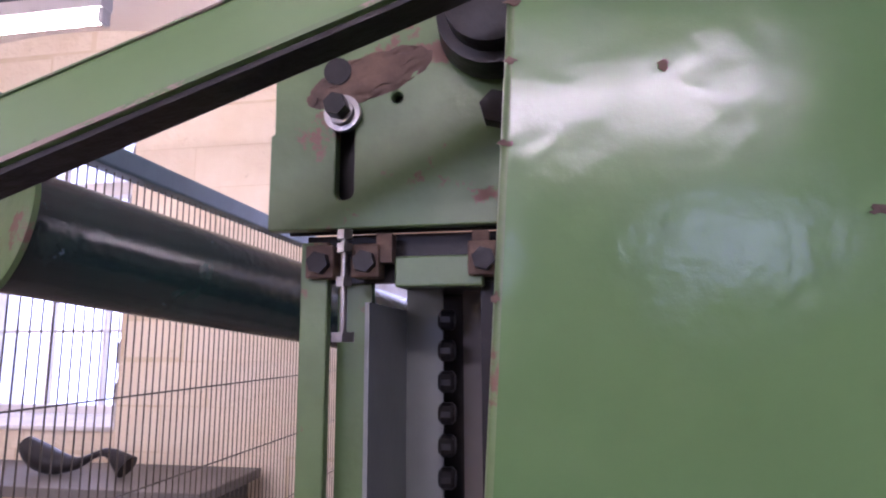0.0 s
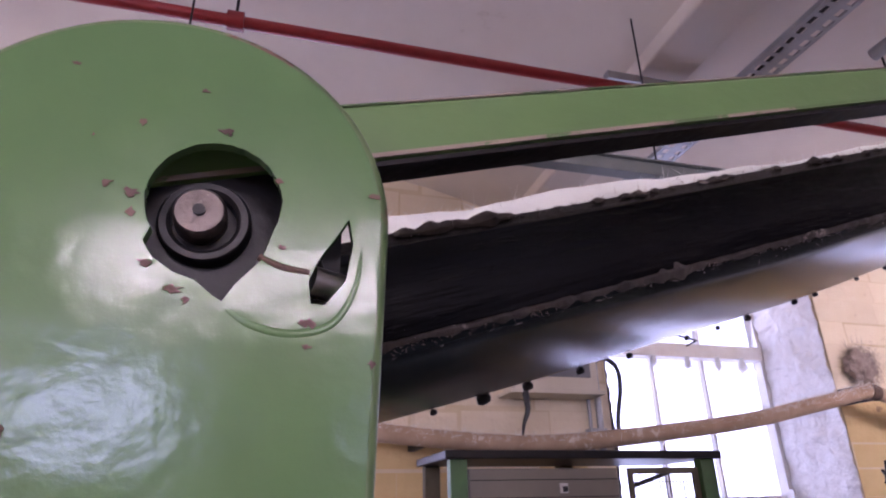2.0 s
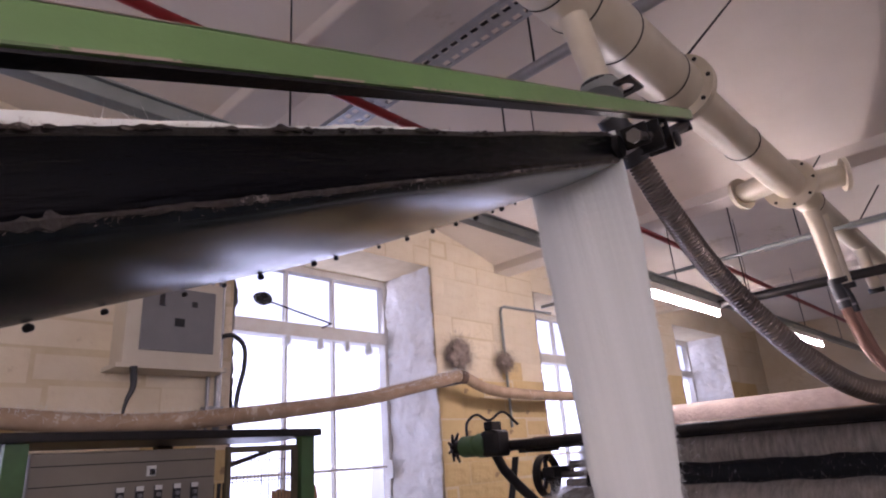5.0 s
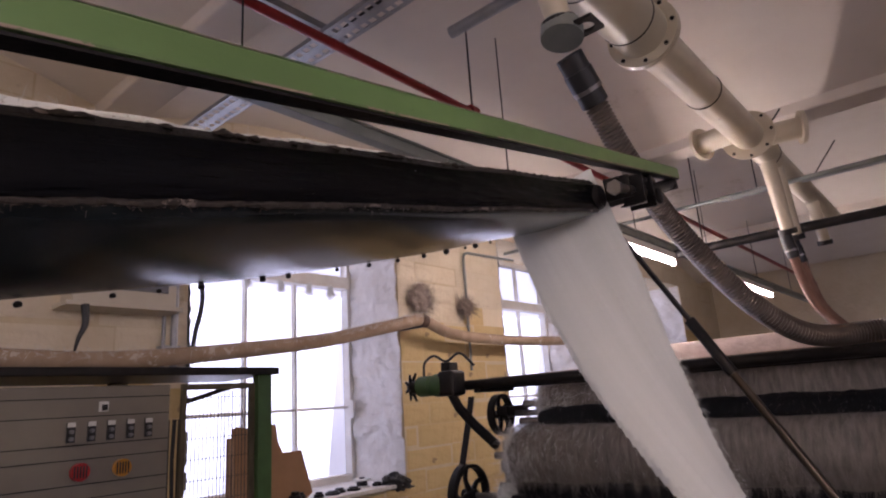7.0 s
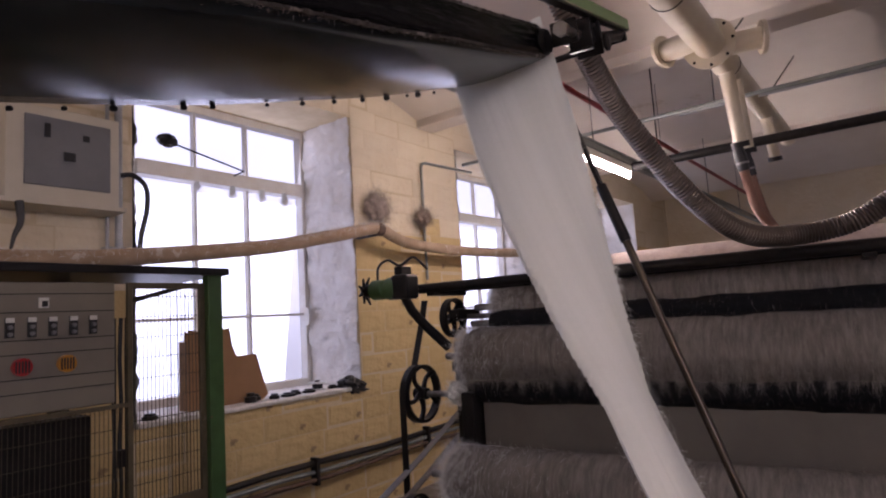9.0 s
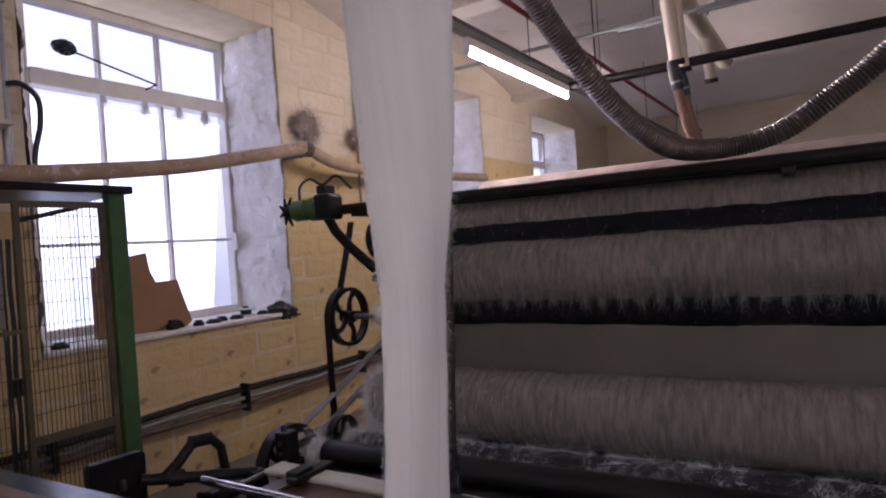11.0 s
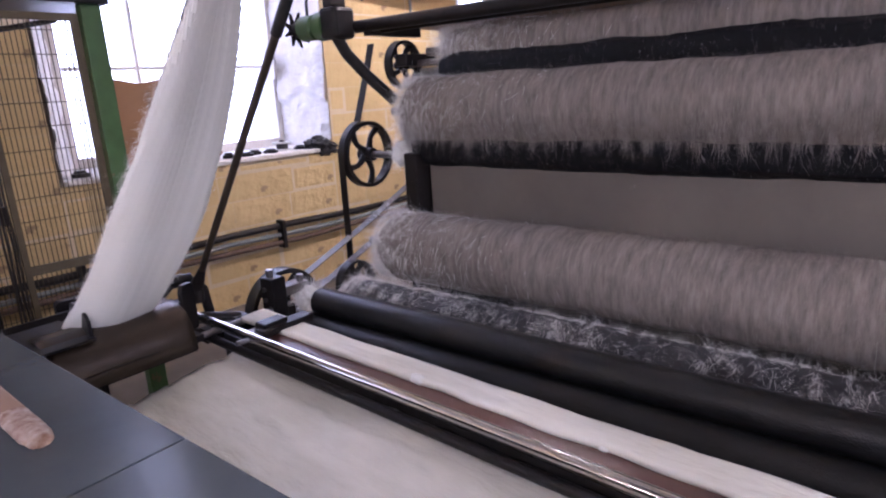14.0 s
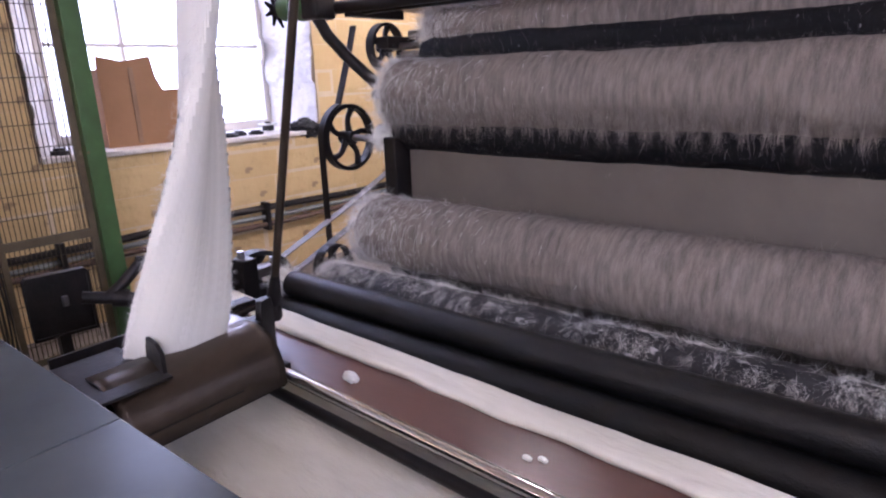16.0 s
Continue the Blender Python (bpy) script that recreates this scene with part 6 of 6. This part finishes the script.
# the hanging sliver, in short overlapping pieces
NP = 64
sliver = []
for i in range(NP):
    t = thing("sliver_piece", "soft white wool sliver hanging between arm and carriage", "wool", group="hanging wool sliver")
    u = i / (NP - 1)
    w, th = 0.150 - 0.010 * math.sin(math.pi * u) - 0.026 * u, 0.02 + 0.022 * u
    bm = bmesh.new()
    rings = []
    for k in range(7):
        z = 0.034 - 0.068 * k / 6
        zz = i * 0.030 - z
        r_ = []
        for j in range(28):
            a = 2 * math.pi * j / 28
            f = 1 + 0.05 * noise.noise(Vector((math.cos(a) * 1.5, math.sin(a) * 1.5, zz * 3.0))) + 0.04 * noise.noise(Vector((math.cos(a) * 5, math.sin(a) * 3, zz * 9)))
            fold = 0.010 * math.sin(3.1 * math.cos(a) + 1.3 * math.sin(zz * 2.1))
            r_.append(bm.verts.new((w * math.cos(a) * f, th * math.sin(a) * f + fold, z)))
        rings.append(r_)
    for a, b in zip(rings, rings[1:]):
        for j in range(28):
            bm.faces.new((a[j], a[(j + 1) % 28], b[(j + 1) % 28], b[j]))
    part("wool_body", bm, WOOL, t, smooth=True)
    g = np.random.default_rng(100 + i)
    nf = 110
    sd_ = np.where(g.random(nf) < 0.5, 1.0, -1.0)
    strands("edge_fibre", np.stack([sd_ * w * 0.97, g.normal(0, 0.008, nf), g.uniform(-0.03, 0.03, nf)], 1), np.stack([sd_ * 0.5, g.normal(0, 0.4, nf), g.normal(-0.6, 0.8, nf)], 1), g.uniform(0.004, 0.011, nf), 0.0004, 0.5, WOOL_WHITE_HAIR, t)
    sliver.append(t)

# where the hood's south edge stands along the rail, second by second
TRAVERSE = [(0, 2.0), (0.5, 2.2), (1, 2.36), (1.5, 2.40), (2, 2.30), (2.5, 2.16), (3, 2.03), (3.5, 1.91), (4, 1.79), (4.5, 1.67), (5, 1.53), (5.5, 1.33), (6, 1.08), (6.5, 0.82),
            (7, 0.58), (7.5, 0.44), (8, 0.48), (8.5, 0.66), (9, 0.86), (9.5, 1.05), (10, 1.23), (10.5, 1.41), (11, 1.57), (11.5, 1.73), (12, 1.90), (12.5, 2.08), (13, 2.26), (13.5, 2.42),
            (14, 2.52), (14.5, 2.50), (15, 2.36), (15.5, 2.18), (16, 2.01)]
# the arm's tilt in degrees at the same times
TILT = [22.5, 19.7, 16.8, 16.3, 18.4, 19.8, 21.2, 21.75, 22.1, 22.15, 22.1, 21.2, 19.0, 15.8,
        12.4, 10.6, 10.7, 12.6, 15.6, 18.4, 20.4, 21.6, 22.1, 21.9, 21.2, 20.0, 18.3, 16.5,
        15.0, 15.2, 17.4, 19.3, 20.8]


LATE = [(0, 0.10), (5, 0.10), (7, 0.08), (8, 0.08), (10, 0.18), (11, 0.14), (12.5, 0.12), (14, 0.28), (15, 0.15), (16, 0.13)]      # the carriage runs further north in the later strokes
TRAVERSE = [(t, y + float(np.interp(t, *zip(*LATE)))) for t, y in TRAVERSE]


def carriage_pose(y):
    return pose(3.455 + (3.0 - y) * math.sin(radians(3.4)) - 0.03, y, 0.70, 0, 0, 3.4)


def arm_pose(tilt):
    return pose(*PIVOT, 0, 0, YAW) @ pose(0, 0, 0, 0, -tilt, 0)


def motions():
    arm_rows, car_rows, rod_rows = [], [], []
    pieces = [[] for _ in sliver]
    for (t, y), tilt in zip(TRAVERSE, TILT):
        cp = carriage_pose(y)
        c = cp @ Vector((0.26, 0.27, 0.08))
        ap = arm_pose(tilt)
        tip = ap @ Vector((2.35, 0.24, -0.015))
        arm_rows.append((t, ap))
        car_rows.append((t, cp))
        z = (tip - c).normalized()
        x = Vector((1, 0, 0))
        x = (x - z * x.dot(z)).normalized()
        rod_rows.append((t, Matrix.Translation(c) @ Matrix((x, z.cross(x), z)).transposed().to_4x4()))
        a = ap @ Vector((1.92, 0.235, -0.01))
        b = cp @ Vector((-0.12, 0.18 + float(np.interp(t, (5.5, 7, 8.5, 10), (0, 0.14, 0.12, 0))), 0.07))
        sag = 0.10 if b.y > a.y else 0.22
        mid = (a + b) / 2 + Vector((0.13, -sag * (b.y - a.y), -sag * abs(b.y - a.y)))
        end = float(np.interp(t, (5, 7, 8.5, 10, 11, 11.5, 12, 12.5, 13), (172, 177, 177, 176, 174, 82, 45, 6, -16)))
        pace = float(np.interp(t, (3, 5.5, 7, 8.5, 10, 11, 13.5, 15), (1.2, 1.3, 1.9, 1.9, 1.5, 1.6, 1.5, 1.05)))
        ease = float(np.interp(t, (11, 14, 15, 16), (1.0, 1.1, 1.15, 2.0)))
        for i in range(NP):
            u = i / (NP - 1)
            p = a * (1 - u) ** 2 + 2 * mid * u * (1 - u) + b * u * u
            d = (2 * (mid - a) * (1 - u) + 2 * (b - mid) * u).normalized()
            turn = radians(96 + (end - 96) * min(1, pace * u) ** ease)            # from across the belt at the top to across the hood below
            wdir = Vector((math.cos(turn), math.sin(turn), 0))
            zax = -d
            xax = (wdir - zax * wdir.dot(zax)).normalized()
            pieces[i].append((t, Matrix.Translation(p) @ Matrix((xax, zax.cross(xax), zax)).transposed().to_4x4()))
    # board and rail shuttle under the web
    for ob in sliding:
        rest = ob.matrix_basis.copy()
        walk(ob, [(i / 8, Matrix.Translation((0.12 * (0.5 + 0.5 * math.cos(2 * math.pi * (i / 8 - 15.48) / 1.36)) ** 1.5, 0, 0)) @ rest) for i in range(129)])
    walk(swing, arm_rows)
    walk(riding, arm_rows)
    walk(car, car_rows)
    walk(link, rod_rows)
    for ob, rows in zip(sliver, pieces):
        walk(ob, rows)
    for ob, m, spin in ROLLERS:
        walk(ob, [(0.5 * i, m @ pose(0, 0, 0, 0, 38 * spin * i, 0)) for i in range(33)])


# ---- wall blocks: limewashed courses, proud of the joints ----
def wall_blocks():
    rng = random.Random(4)
    shapes = {}
    count = 0
    for wall, x0, x1 in piers:
        bb_ = [v.co for v in wall.data.vertices]
        z0, z1 = min(v.z for v in bb_), max(v.z for v in bb_)
        if x1 < 2.0 or x0 > 8.2:
            h = 0.30
        else:
            h = 0.19
        z = z0
        row = 0
        while z < min(z1, 3.95) - 0.02:
            zz = min(z + h, z1)
            x = x0
            first = True
            while x < x1 - 0.01:
                w = rng.choice((0.34, 0.48, 0.62)) * (1 if h < 0.2 else 2)
                if first and row % 2:
                    w *= 0.5
                first = False
                if x1 - x - w < 0.12:
                    w = x1 - x
                key = (round(w, 3), round(zz - z, 3))
                if key not in shapes:
                    me = bpy.data.meshes.new("wall_block")
                    bm = bmesh.new()
                    a, b, d = w - 0.002, zz - z - 0.002, 0.0035
                    e = 0.04
                    k = [(0.001, 0, 0.001), (a, 0, 0.001), (a, 0, b), (0.001, 0, b)]
                    f = [(e, -d, e), (a - e, -d, e), (a - e, -d, b - e), (e, -d, b - e)]
                    v0, v1 = [bm.verts.new(p) for p in k], [bm.verts.new(p) for p in f]
                    for i in range(4):
                        j = (i + 1) % 4
                        bm.faces.new((v0[i], v0[j], v1[j], v1[i]))
                    bm.faces.new(v1)
                    bmesh.ops.recalc_face_normals(bm, faces=bm.faces)
                    bm.to_mesh(me)
                    bm.free()
                    shapes[key] = [me, me.copy()]
                    shapes[key][0].materials.append(WALL_CREAM)
                    shapes[key][1].materials.append(WALL_YELLOW)
                ob = new("wall_block", shapes[key][1 if z < (0.4 if x0 < 2.0 else 1.75 if x0 < 3.6 else 2.35) + 0.3 * rng.random() else 0])
                ob.parent = wall
                ob.location = (x, NORTH - 0.0005 + rng.uniform(-0.003, 0.003), z)
                count += 1
                x += w
            z = zz
            row += 1
    return count


wall_blocks()
motions()
